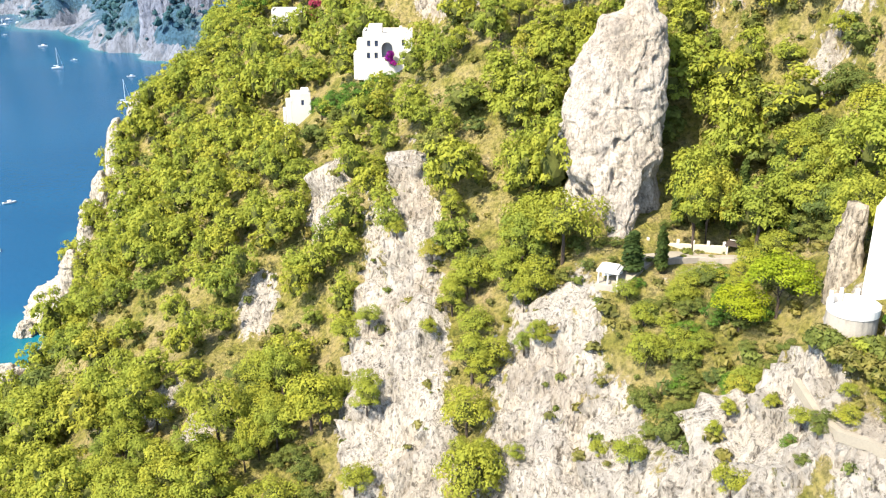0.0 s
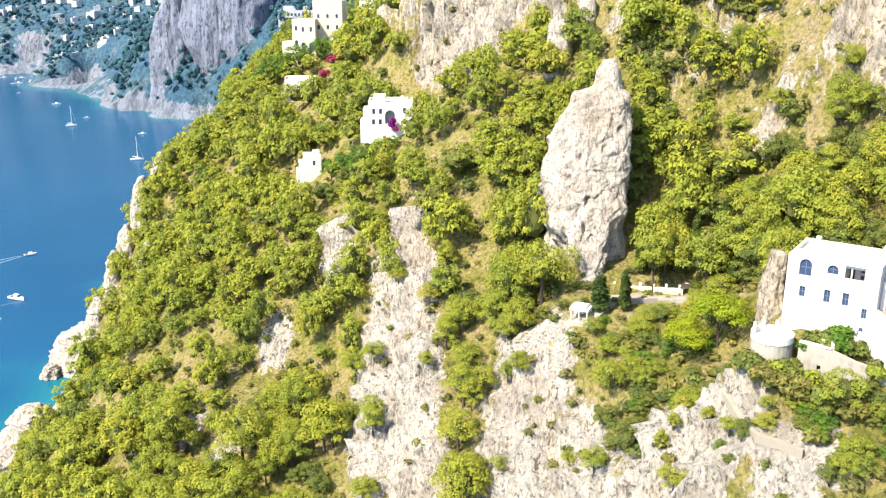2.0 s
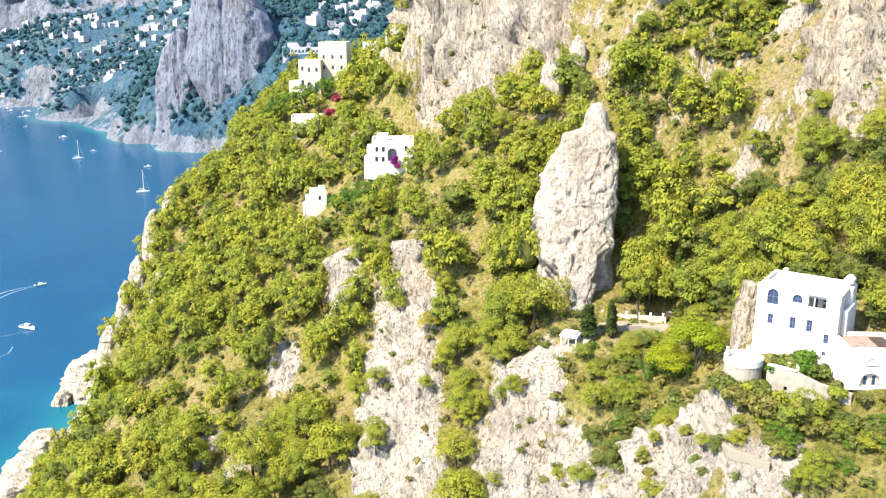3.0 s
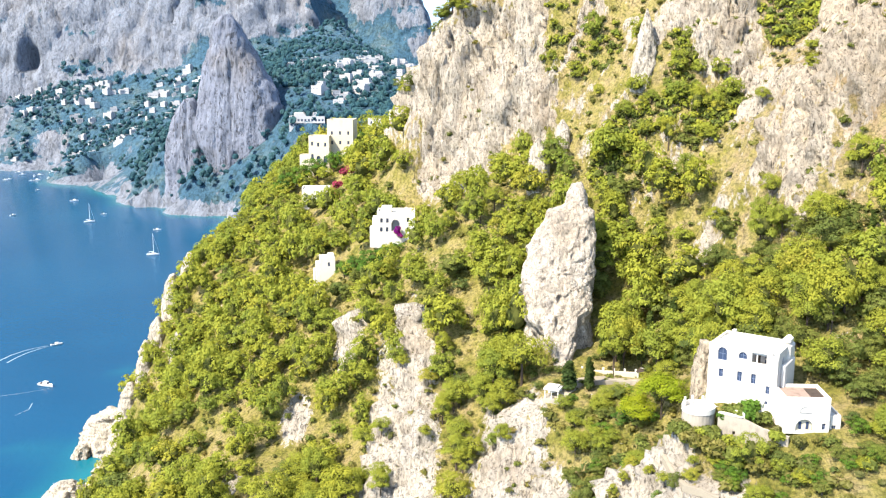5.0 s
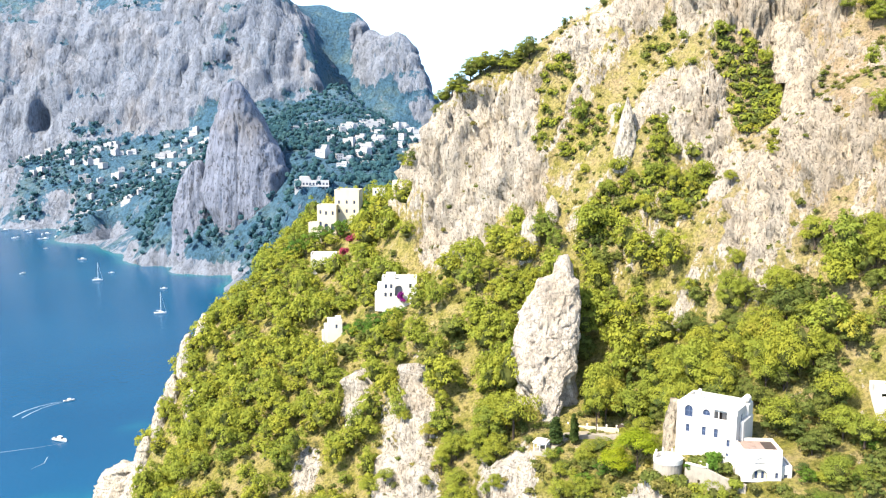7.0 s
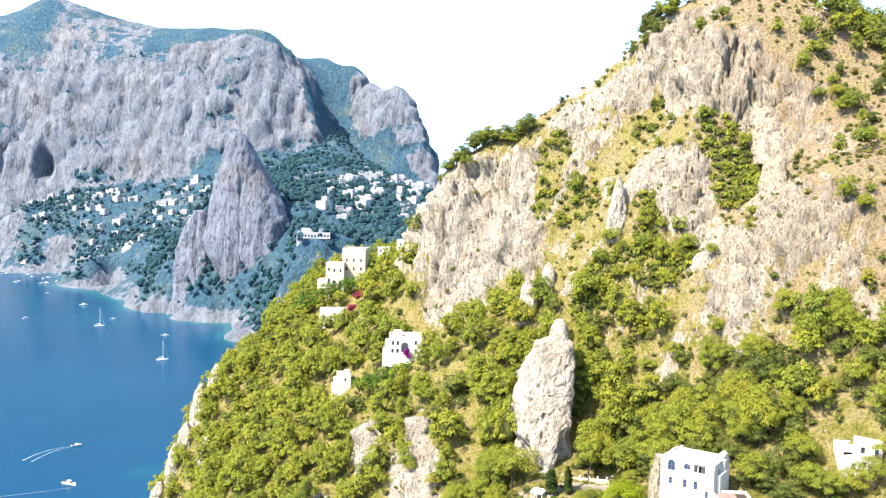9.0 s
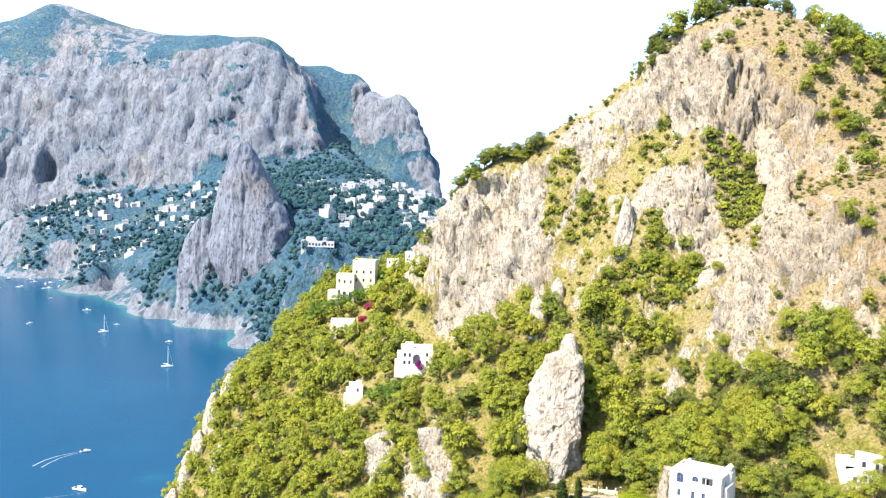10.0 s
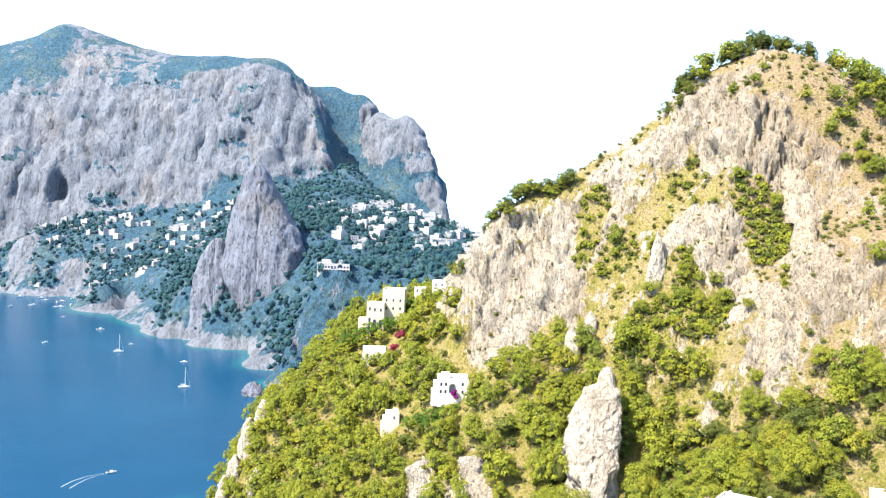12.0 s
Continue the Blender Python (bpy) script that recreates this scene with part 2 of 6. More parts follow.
def sea_material():
    m, n, l, b = material("sea water", 0.16)
    broad = noise_node(n, l, 0.004, 4, 0.55, None, "Object")
    at = n.new("ShaderNodeAttribute")
    at.attribute_name = "shallow"
    col = ramp(n, l, broad.outputs["Fac"], [(0.3, (0.002, 0.038, 0.089)), (0.55, (0.003, 0.048, 0.106)), (0.75, (0.005, 0.059, 0.122))])
    l.new(mix(n, l, at.outputs["Fac"], col.outputs[0], (0.008, 0.105, 0.129)), b.inputs["Base Color"])
    b.inputs["IOR"].default_value = 1.33
    b.inputs["Specular IOR Level"].default_value = 0.12
    w1 = noise_node(n, l, 0.35, 4, 0.6, (1, 0.6, 1))
    bump(n, l, w1.outputs["Fac"], b, 0.35, 0.5)
    return m


M_SEA = sea_material()


def foam_material():
    m, n, l, b = material("sea foam", 0.8)
    b.inputs["Base Color"].default_value = (0.22, 0.29, 0.34, 1)
    return m


M_FOAM = foam_material()


# ---- numbers for landforms ----
def hash01(ix, iy, iz, seed):
    h = (ix.astype(np.int64) * 374761393 + iy.astype(np.int64) * 668265263 + iz.astype(np.int64) * 2147483647 + seed * 1274126177) & 0xFFFFFFFF
    h = ((h ^ (h >> 13)) * 1274126177) & 0xFFFFFFFF
    h = ((h ^ (h >> 16)) * 2246822519) & 0xFFFFFFFF
    return ((h ^ (h >> 15)) & 0xFFFFFF) / float(0x1000000)


def value_noise(x, y, z, seed=0):
    """Smooth lattice noise from -1 to 1."""
    ix, iy, iz = np.floor(x), np.floor(y), np.floor(z)
    fx, fy, fz = x - ix, y - iy, z - iz
    fx, fy, fz = (f * f * f * (f * (f * 6 - 15) + 10) for f in (fx, fy, fz))
    total = 0.0
    for dx in (0, 1):
        for dy in (0, 1):
            for dz in (0, 1):
                w = (fx if dx else 1 - fx) * (fy if dy else 1 - fy) * (fz if dz else 1 - fz)
                total = total + w * hash01(ix + dx, iy + dy, iz + dz, seed)
    return total * 2 - 1


def fractal(x, y, z, octaves=4, seed=0, gain=0.5, ridged=False):
    total, amp, norm = 0.0, 1.0, 0.0
    for k in range(octaves):
        v = value_noise(x * 2 ** k + 17.3 * k, y * 2 ** k - 9.1 * k, z * 2 ** k + 4.7 * k, seed + k)
        total = total + amp * ((1 - 2 * np.abs(v)) if ridged else v)
        norm += amp
        amp *= gain
    return total / norm


def blocks(x, y, z, seed=0):
    """Broken blocks: how near a joint between two blocks each point lies (0 on the joint), and a value of its own for each block."""
    ix, iy, iz = np.floor(x), np.floor(y), np.floor(z)
    f1, f2, own = np.full(np.shape(x), 9.0), np.full(np.shape(x), 9.0), np.zeros(np.shape(x))
    for dx in (-1, 0, 1):
        for dy in (-1, 0, 1):
            for dz in (-1, 0, 1):
                cx, cy, cz = ix + dx, iy + dy, iz + dz
                h = hash01(cx, cy, cz, seed)
                d = (cx + h - x) ** 2 + (cy + hash01(cx, cy, cz, seed + 1) - y) ** 2 + (cz + hash01(cx, cy, cz, seed + 2) - z) ** 2
                near = d < f1
                f2 = np.where(near, f1, np.minimum(f2, d))
                own = np.where(near, h, own)
                f1 = np.where(near, d, f1)
    return np.sqrt(f2) - np.sqrt(f1), own


def smooth(a, b, x):
    t = np.clip((x - a) / (b - a), 0, 1)
    return t * t * (3 - 2 * t)


class Relief:
    """A smooth ground that passes through the break lines of the land."""

    def __init__(self, lines, c):
        p = np.array([q for line in lines for q in line], float)
        self.xy, self.c = p[:, :2], c
        n = len(p)
        a = np.zeros((n + 3, n + 3))
        a[:n, :n] = self.kernel(self.xy) + 0.0 * np.eye(n)
        a[:n, n], a[:n, n + 1:] = 1, self.xy / 100
        a[n:, :n] = a[:n, n:].T
        self.w = np.linalg.solve(a, np.concatenate([p[:, 2], np.zeros(3)]))

    def kernel(self, xy):
        d = ((xy[:, None, :] - self.xy[None]) ** 2).sum(-1)
        return -np.sqrt(d + self.c ** 2)

    def height(self, x, y):
        xy = np.stack([np.ravel(x), np.ravel(y)], 1)
        out = np.empty(len(xy))
        for k in range(0, len(xy), 40000):
            s = xy[k:k + 40000]
            out[k:k + 40000] = self.kernel(s) @ self.w[:-3] + self.w[-3] + (s / 100) @ self.w[-2:]
        return out.reshape(np.shape(x))


# break lines of the hill: x, y, height above the sea
CREST = [(-12, 279, 148), (0, 257, 168), (29, 251, 189), (43, 251, 200), (62, 251, 212), (78, 251, 231), (92, 249, 240), (105, 251, 246), (122, 251, 244),
         (150, 251, 231), (195, 250, 212)]
BACK_SLOPE = [(0, 310, 130), (60, 320, 150), (130, 330, 165), (200, 330, 150)]
WEST_CLIFF = [(-10, 272, 152), (-2, 249, 161), (13, 247, 177.5), (30, 244, 187), (-13, 266, 134), (-3, 243, 130), (8, 229, 127), (20, 224, 131), (31, 219, 135)]
UPPER_CLIFF = [(62, 243, 205), (87, 230, 217), (92, 221, 223), (114, 211, 215), (127, 192, 194), (40, 236, 184), (61, 225, 178), (81, 218, 197), (100, 200, 182),
               (110, 190, 178)]
CRAG = [(64, 205, 170), (81, 206, 186), (69, 190, 152), (80, 186, 153)]
GRASS_SHELF = [(55, 204, 158), (28, 200, 125), (10, 205, 119), (80, 170, 147), (75, 142, 121)]
EAST_CRAGS = [(103, 156, 174), (108, 144, 170), (105, 134, 150), (112, 124, 141), (116, 141, 171), (130, 170, 184), (160, 140, 180), (130, 100, 135), (170, 70, 130)]
UPPER_WOOD = [(54, 156, 100), (40, 176, 112), (60, 125, 101), (78, 120, 113), (100, 116, 126), (95, 100, 108), (80, 98, 100)]
VILLA_SHELF = [(52, 104, 97), (64, 100, 97), (48.5, 99.5, 93.5), (70, 92, 96.5), (63, 91, 95), (45.5, 99, 93.5), (47.5, 96.6, 93.4), (51, 94, 91), (55, 91, 90), (56, 98, 95.8)]
TERRACE = [(26, 147, 91), (38, 146, 91), (48, 139, 89.5), (26, 133, 86)]
LOWER_SPUR = [(42, 119, 88), (28, 121, 81), (50, 105, 93), (42, 99, 85), (35, 98, 80), (54, 88, 88), (60, 86, 90), (46, 84, 83), (40, 79, 77), (70, 74, 90), (60, 50, 70)]
OUTCROP = [(16, 119, 70), (20, 113, 68), (12, 100, 58), (24, 92, 64), (8, 131, 72), (16, 138, 81)]
SPINE = [(-6, 179, 92), (-10, 163, 79), (-3, 138, 71), (0, 113, 57), (2, 90, 38), (4, 152, 80), (8, 172, 95)]
WEST_SLOPE = [(-26, 192, 84), (-42, 145, 57), (-25, 156, 60), (-36, 229, 91), (-20, 229, 104), (-8, 222, 107), (-65, 131, 42), (-33, 121, 49), (-107.5, 253, 37), (-75, 200, 61),
              (-62, 250, 82), (-30, 90, 25), (-80, 90, 10)]
SADDLE = [(-40, 285, 109), (-54, 294, 103), (-58, 318, 112), (-40, 318, 118), (-65, 366, 114), (-30, 335, 124), (-20, 390, 125), (-60, 420, 108), (20, 420, 120)]
SHOULDER = [(-85, 371, 91), (-103, 363, 66), (-127, 347, 41), (-121, 310, 31), (-128, 275, 9), (-114, 262, 35), (-107, 240, 17)]
WEST_BLUFF = [(-90, 292, 85), (-98, 287, 78), (-102, 280, 66), (-105, 272, 55)]
NEAR_COAST = [(-135, 221, 0), (-133, 244, 0), (-140, 291, 0), (-138, 330, 0), (-137, 358, 0), (-122, 395, 0), (-105, 440, 0), (-128, 180, 0), (-118, 130, 0), (-100, 70, 0)]
SEA_BED = [(-165, 200, -9), (-180, 300, -10), (-170, 400, -10), (-140, 460, -10), (-160, 100, -10)]
HILL = Relief([CREST, BACK_SLOPE, WEST_CLIFF, UPPER_CLIFF, CRAG, GRASS_SHELF, EAST_CRAGS, UPPER_WOOD, VILLA_SHELF, TERRACE, LOWER_SPUR, OUTCROP, SPINE, WEST_SLOPE,
               SADDLE, SHOULDER, WEST_BLUFF, NEAR_COAST, SEA_BED], 5.0)

# break lines of the island beyond
FAR_COAST = [(-900, 1340, 0), (-736, 1352, 0), (-616, 1331, 0), (-560, 1240, 0), (-495, 1224, 0), (-473, 1152, 0), (-397, 1038, 0), (-325, 962, 0), (-242, 902, 0), (-202, 802, 0),
             (-168, 775, 0), (-118, 705, 0), (-98, 620, 0), (-92, 540, 0), (-96, 480, 0), (-105, 440, 0)]
FAR_BED = [(-900, 1250, -25), (-700, 1250, -25), (-560, 1100, -25), (-400, 920, -25), (-260, 800, -25), (-190, 650, -25), (-170, 520, -25), (-170, 440, -25)]
HARBOUR_VALLEY = [(-718, 1440, 100), (-580, 1460, 118), (-625, 1420, 93), (-518, 1440, 105), (-604, 1370, 50), (-437, 1330, 75), (-468, 1240, 38), (-502, 1224, 18), (-720, 1375, 30)]
CLIFF_BASE = [(-880, 1490, 90), (-785, 1480, 82), (-740, 1490, 96), (-695, 1500, 120), (-647, 1505, 136), (-569, 1510, 136), (-512, 1520, 158), (-468, 1540, 200), (-412, 1560, 252),
              (-371, 1560, 254), (-310, 1565, 236), (-269, 1570, 222), (-236, 1580, 226)]
CLIFF_EDGE = [(-900, 1540, 235), (-814, 1540, 240), (-721, 1560, 258), (-626, 1580, 303), (-571, 1600, 344), (-486, 1620, 392), (-395, 1622, 412), (-330, 1625, 396), (-290, 1620, 345), (-252, 1600, 290)]
MOUNTAIN_TOP = [(-960, 1720, 440), (-902, 1720, 444), (-842, 1760, 492), (-802, 1760, 502), (-750, 1760, 490), (-661, 1720, 447), (-602, 1700, 432), (-507, 1690, 437), (-403, 1690, 437),
                (-335, 1680, 425), (-313, 1670, 400), (-286, 1660, 370), (-262, 1640, 315), (-242, 1610, 262)]
PLATEAU = [(-307, 1850, 404), (-244, 1850, 399), (-195, 1840, 387), (-320, 1780, 405), (-250, 1930, 400)]
COMBE = [(-252, 1790, 322), (-189, 1800, 318), (-205, 1740, 246), (-240, 1700, 250), (-154, 1690, 212), (-105, 1640, 170), (-216, 1660, 200), (-166, 1600, 168), (-225, 1600, 200)]
EAST_PEAK = [(-171, 1780, 345), (-127, 1740, 337), (-108, 1722, 338), (-94, 1715, 322), (-61, 1700, 273), (-37, 1690, 229), (-14, 1682, 160), (-110, 1690, 240), (-62, 1655, 167), (-12, 1655, 150)]
MOUNTAIN_BACK = [(-960, 2000, 380), (-700, 2000, 400), (-400, 2000, 350), (-180, 1900, 230), (-60, 1800, 120), (30, 1720, -10), (60, 1600, -15), (300, 1650, -20), (300, 1900, -20)]
TOWN_SADDLE = [(-200, 1555, 232), (-147, 1450, 183), (-86, 1400, 164), (-210, 1350, 186), (-128, 1250, 156), (-171, 1080, 140), (-120, 1020, 122), (-76, 1000, 113), (-35, 1000, 120),
               (-25, 1150, 148), (-78, 1250, 152), (-162, 1250, 162), (40, 1150, 120), (40, 1350, 90), (150, 1000, 90), (120, 1450, 10), (-60, 1500, 140)]
NEAR_SADDLE = [(-139, 752, 105), (-105, 752, 106), (-60, 600, 98), (-169, 1000, 132), (-150, 900, 100), (-40, 800, 112), (60, 800, 110), (-30, 650, 112),
               (60, 600, 110), (-60, 450, 100), (20, 450, 116), (150, 450, 120), (250, 700, 60)]
CRAG_FOOT = [(-305, 980, 60), (-322, 995, 70), (-275, 936, 36), (-232, 924, 44), (-266, 938, 38), (-198, 918, 58), (-250, 950, 52), (-240, 1010, 120), (-330, 1060, 85), (-260, 1150, 150), (-150, 960, 120)]
ISLAND = Relief([FAR_COAST, FAR_BED, HARBOUR_VALLEY, CLIFF_BASE, CLIFF_EDGE, MOUNTAIN_TOP, PLATEAU, COMBE, EAST_PEAK, MOUNTAIN_BACK, TOWN_SADDLE, NEAR_SADDLE, CRAG_FOOT], 18.0)


# ---- building blocks ----
def mesh_of(name, verts, faces, smooth_shade=False, mats=()):
    me = bpy.data.meshes.new(name)
    me.from_pydata(verts, [], faces)
    for m in mats:
        me.materials.append(m)
    if smooth_shade:
        me.polygons.foreach_set("use_smooth", np.ones(len(me.polygons), bool))
    me.update()
    return me


def array_mesh(name, v, quads, mats=(), shade=True):
    """A mesh from numpy arrays of points and of faces that all have as many corners."""
    me = bpy.data.meshes.new(name)
    n, k = quads.shape
    me.vertices.add(len(v))
    me.vertices.foreach_set("co", np.ascontiguousarray(v, np.float32).ravel())
    me.loops.add(n * k)
    me.loops.foreach_set("vertex_index", np.ascontiguousarray(quads, np.int32).ravel())
    me.polygons.add(n)
    me.polygons.foreach_set("loop_start", np.arange(0, n * k, k, dtype=np.int32))
    for m in mats:
        me.materials.append(m)
    me.update(calc_edges=True)
    me.polygons.foreach_set("use_smooth", np.full(n, shade))
    return me


def part(name, bm, mat, parent, label=""):
    """Links a bmesh, or a ready mesh, as one mesh object under a thing or a part."""
    if isinstance(bm, bpy.types.Mesh):
        me = bm
    else:
        me = bpy.data.meshes.new(name)
        bm.to_mesh(me)
        bm.free()
    if mat and not me.materials:
        me.materials.append(mat)
    ob = new(name, me)
    ob.parent = parent
    return tagged(ob, label)


def thing(name, m, label, category, group="", kind=""):
    ob = new(name)
    ob.empty_display_size = 0.5
    ob.matrix_world = m
    return tagged(ob, label, category, group, kind)


def grid_faces(nx, ny):
    i = np.arange(nx * ny).reshape(ny, nx)
    return np.stack([i[:-1, :-1], i[:-1, 1:], i[1:, 1:], i[1:, :-1]], -1).reshape(-1, 4)


def box(bm, x0, x1, y0, y1, z0, z1, bevel=0.0):
    r = bmesh.ops.create_cube(bm, size=1.0)
    vs = r["verts"]
    for v in vs:
        v.co = Vector(((x0 + x1) / 2 + v.co.x * (x1 - x0), (y0 + y1) / 2 + v.co.y * (y1 - y0), (z0 + z1) / 2 + v.co.z * (z1 - z0)))
    if bevel:
        es = {e for v in vs for e in v.link_edges}
        bmesh.ops.bevel(bm, geom=list(es), offset=bevel, segments=1, affect="EDGES")


def boxed(x0, x1, y0, y1, z0, z1, bevel=0.0):
    bm = bmesh.new()
    box(bm, x0, x1, y0, y1, z0, z1, bevel)
    return bm


def tube(bm, points, radii, sides=7):
    """A tapered limb along points."""
    rings = []
    for k, (p, r) in enumerate(zip(points, radii)):
        a, b = Vector(points[max(0, k - 1)]), Vector(points[min(len(points) - 1, k + 1)])
        q = (b - a).to_track_quat("Z", "Y")
        rings.append([bm.verts.new(Vector(p) + q @ Vector((r * math.cos(u), r * math.sin(u), 0))) for u in (2 * math.pi * j / sides for j in range(sides))])
    for a, b in zip(rings, rings[1:]):
        for j in range(sides):
            bm.faces.new((a[j], a[(j + 1) % sides], b[(j + 1) % sides], b[j]))
    bm.faces.new(rings[0][::-1])
    bm.faces.new(rings[-1])


def arch(x, z, w, h, flat=False, steps=8):
    """Outline of an opening, centred on x, its sill at z; round-headed unless flat."""
    if flat:
        return [(x - w / 2, z), (x + w / 2, z), (x + w / 2, z + h), (x - w / 2, z + h)]
    r = w / 2
    top = [(x + r * math.cos(math.pi * k / steps), z + h - r + r * math.sin(math.pi * k / steps)) for k in range(steps + 1)]
    return [(x - r, z), (x + r, z)] + top


def panel(outline, holes, thick, place):
    """A wall of that thickness in the plane of place's x and z (its face looks along -y), with openings cut through."""
    from mathutils.geometry import tessellate_polygon
    loops = [outline] + holes
    flat = [p for loop in loops for p in loop]
    tris = tessellate_polygon([[Vector((x, z, 0)) for x, z in loop] for loop in loops])
    bm = bmesh.new()
    f = [bm.verts.new(place @ Vector((x, 0, z))) for x, z in flat]
    b = [bm.verts.new(place @ Vector((x, thick, z))) for x, z in flat]
    for t in tris:
        try:
            bm.faces.new([f[i] for i in t])
            bm.faces.new([b[i] for i in reversed(t)])
        except ValueError:
            pass
    s = 0
    for loop in loops:
        n = len(loop)
        for k in range(n):
            i, j = s + k, s + (k + 1) % n
            bm.faces.new((f[i], f[j], b[j], b[i]))
        s += n
    bmesh.ops.recalc_face_normals(bm, faces=bm.faces)
    return bm


# ---- the hill ----
X0, X1, Y0, Y1 = -190.0, 200.0, 52.0, 440.0
gx = np.concatenate([np.arange(X0, -150, 2.0), np.arange(-150, -60, 1.0), np.arange(-60, 140, 0.72), np.arange(140, X1, 1.8), [X1]])
gy = np.concatenate([np.arange(Y0, 262, 0.72), np.arange(262, 440, 2.0), [Y1]])
GX, GY = np.meshgrid(gx, gy)
GZ = HILL.height(GX, GY)


def along(x, y, ax, ay, bx, by):
    """How far along the line from a to b, and how far beside it."""
    dx, dy = bx - ax, by - ay
    L = math.hypot(dx, dy)
    return ((x - ax) * dx + (y - ay) * dy) / L / L, ((x - ax) * dy - (y - ay) * dx) / L


def rib(x, y, ax, ay, bx, by, wide, high, seed):
    """A fin of rock that stands up along a line."""
    u, v = along(x, y, ax, ay, bx, by)
    v = v + 2.0 * fractal(x / 11, y / 11, x * 0, 3, seed)
    end = smooth(-0.05, 0.06, u) * smooth(1.06, 0.90, u)
    return high * end * np.exp(-(np.abs(v) / wide) ** 1.7) * (0.8 + 0.5 * fractal(x / 8, y / 8, x * 0, 3, seed + 50))


BX, BY = GX + 2.5 * fractal(GX / 14, GY / 14, GX * 0, 3, 5), GY + 2.5 * fractal(GX / 14, GY / 14, GX * 0, 3, 9)
# fins: the pale spine, its lesser neighbour, the outcrop and spur below the terrace, spikes on the grass shelf
FINS = [(-6, 180, -1, 100, 4.0, 5.0, 21), (-13, 160, -11, 105, 2.2, 2.6, 22), (-24, 193, -22, 178, 2.2, 4.0, 23), (17, 136, 14, 96, 6.0, 4.0, 24), (24, 118, 22, 92, 3.0, 3.0, 25),
        (34, 102, 44, 98, 3.5, 4.0, 26), (36, 88, 50, 86, 3.0, 3.0, 27)]
FIN = np.zeros_like(GX)
for f in FINS:
    FIN = np.maximum(FIN, rib(GX, GY, *f))
GZ = GZ + FIN
dzdx = np.gradient(GZ, gx, axis=1)
dzdy = np.gradient(GZ, gy, axis=0)
SLOPE = np.sqrt(dzdx ** 2 + dzdy ** 2)
CAVERN = fractal(GX / 23, GY / 23, GZ / 40, 4, 31)

# bare rock patches: x, y, half width, half length, turn
BARE = [(-5, 142, 5, 38, 2), (-13, 140, 3.5, 32, 2), (-24, 187, 4, 8, 0), (16, 112, 7, 24, 4), (24, 104, 5, 15, 5), (40, 96, 8, 6, 0), (-43, 140, 3, 5, 0), (34, 92, 7, 9, 0),
        (20, 128, 4, 10, -10), (48, 84, 6, 6, 0), (-127, 346, 5, 12, 0), (-117, 266, 3, 8, 0), (-100, 236, 5, 9, 0), (-114, 300, 4, 10, 0), (-82, 190, 4, 6, 0), (-38, 170, 3, 6, 0), (-52, 150, 3, 5, 0),
        (94, 160, 9, 16, 10), (107, 140, 7, 9, 0), (84, 178, 7, 8, 0), (74, 198, 10, 9, 0), (94, 239, 12, 8, 0), (78, 241, 9, 8, 0), (62, 240, 8, 7, 0),
        (50, 241, 11, 6, 10), (84, 226, 9, 9, 0), (97, 209, 11, 7, -15), (108, 197, 6, 9, 0), (99, 176, 5, 17, -25), (86, 152, 5, 14, -25), (80, 194, 9, 9, 0), (68, 205, 7, 8, 0), (18, 232, 17, 12, -20)]


def patches(x, y, rows):
    best = np.full(np.shape(x), 9.0)
    for cx, cy, rx, ry, turn in rows:
        a = radians(turn)
        u = ((x - cx) * math.cos(a) + (y - cy) * math.sin(a)) / rx
        v = (-(x - cx) * math.sin(a) + (y - cy) * math.cos(a)) / ry
        best = np.minimum(best, u * u + v * v)
    return best


NOISE20 = fractal(GX / 20, GY / 20, GZ / 30, 5, 41)
bare = smooth(2.3, 0.3, patches(BX, BY, BARE) + 0.7 * NOISE20)
COVER = np.maximum(bare * 0.95, smooth(1.3, 2.25, SLOPE + 0.9 * NOISE20))
# pale cliffs along the western brink
WEST_ROCK = [(-103, 283, 6, 9, -30), (-108, 268, 5, 8, 0), (-121, 262, 7, 8, 0), (-127, 300, 8, 22, 0), (-112, 246, 4, 6, 0), (-98, 262, 3, 6, 0)]
# thickets on the high slope: x, y, half width, half length, turn
THICKET = [(61, 195, 10, 8, 0), (94, 196, 7, 11, 10), (88, 205, 4, 5, 20), (38, 233, 7, 6, 20), (48, 221, 6, 8, 30), (71, 226, 6, 5, 0), (28, 190, 4, 4, 0), (72, 184, 8, 5, 0), (48, 192, 6, 8, 0), (30, 166, 8, 14, 0)]
BRUSH = smooth(1.3, 0.6, patches(BX, BY, THICKET) + 0.4 * NOISE20)
COVER = COVER * (1 - 0.9 * BRUSH)
COVER = COVER * (1 - 0.75 * smooth(-52, -66, GX + 6 * NOISE20) * smooth(10, 18, GZ + 6 * NOISE20) * smooth(0.55, 1.3, patches(BX, BY, WEST_ROCK)))
# the dry slope under the west end of the high cliff
COVER = COVER * (1 - 0.92 * smooth(-2, -9, GX + 5 * NOISE20) * smooth(146, 137, GZ + 5 * NOISE20) * smooth(234, 240, GY))
COVER = np.maximum(COVER, smooth(0.8, 2.5, FIN))
COVER = np.maximum(COVER, smooth(9, 2, GZ + 3 * NOISE20) * smooth(-112, -122, GX))
# rough grass with stones in it on the high slopes
COVER = np.maximum(COVER, 0.66 * smooth(118, 140, GZ) * smooth(-0.35, 0.25, CAVERN) * (1 - BRUSH))
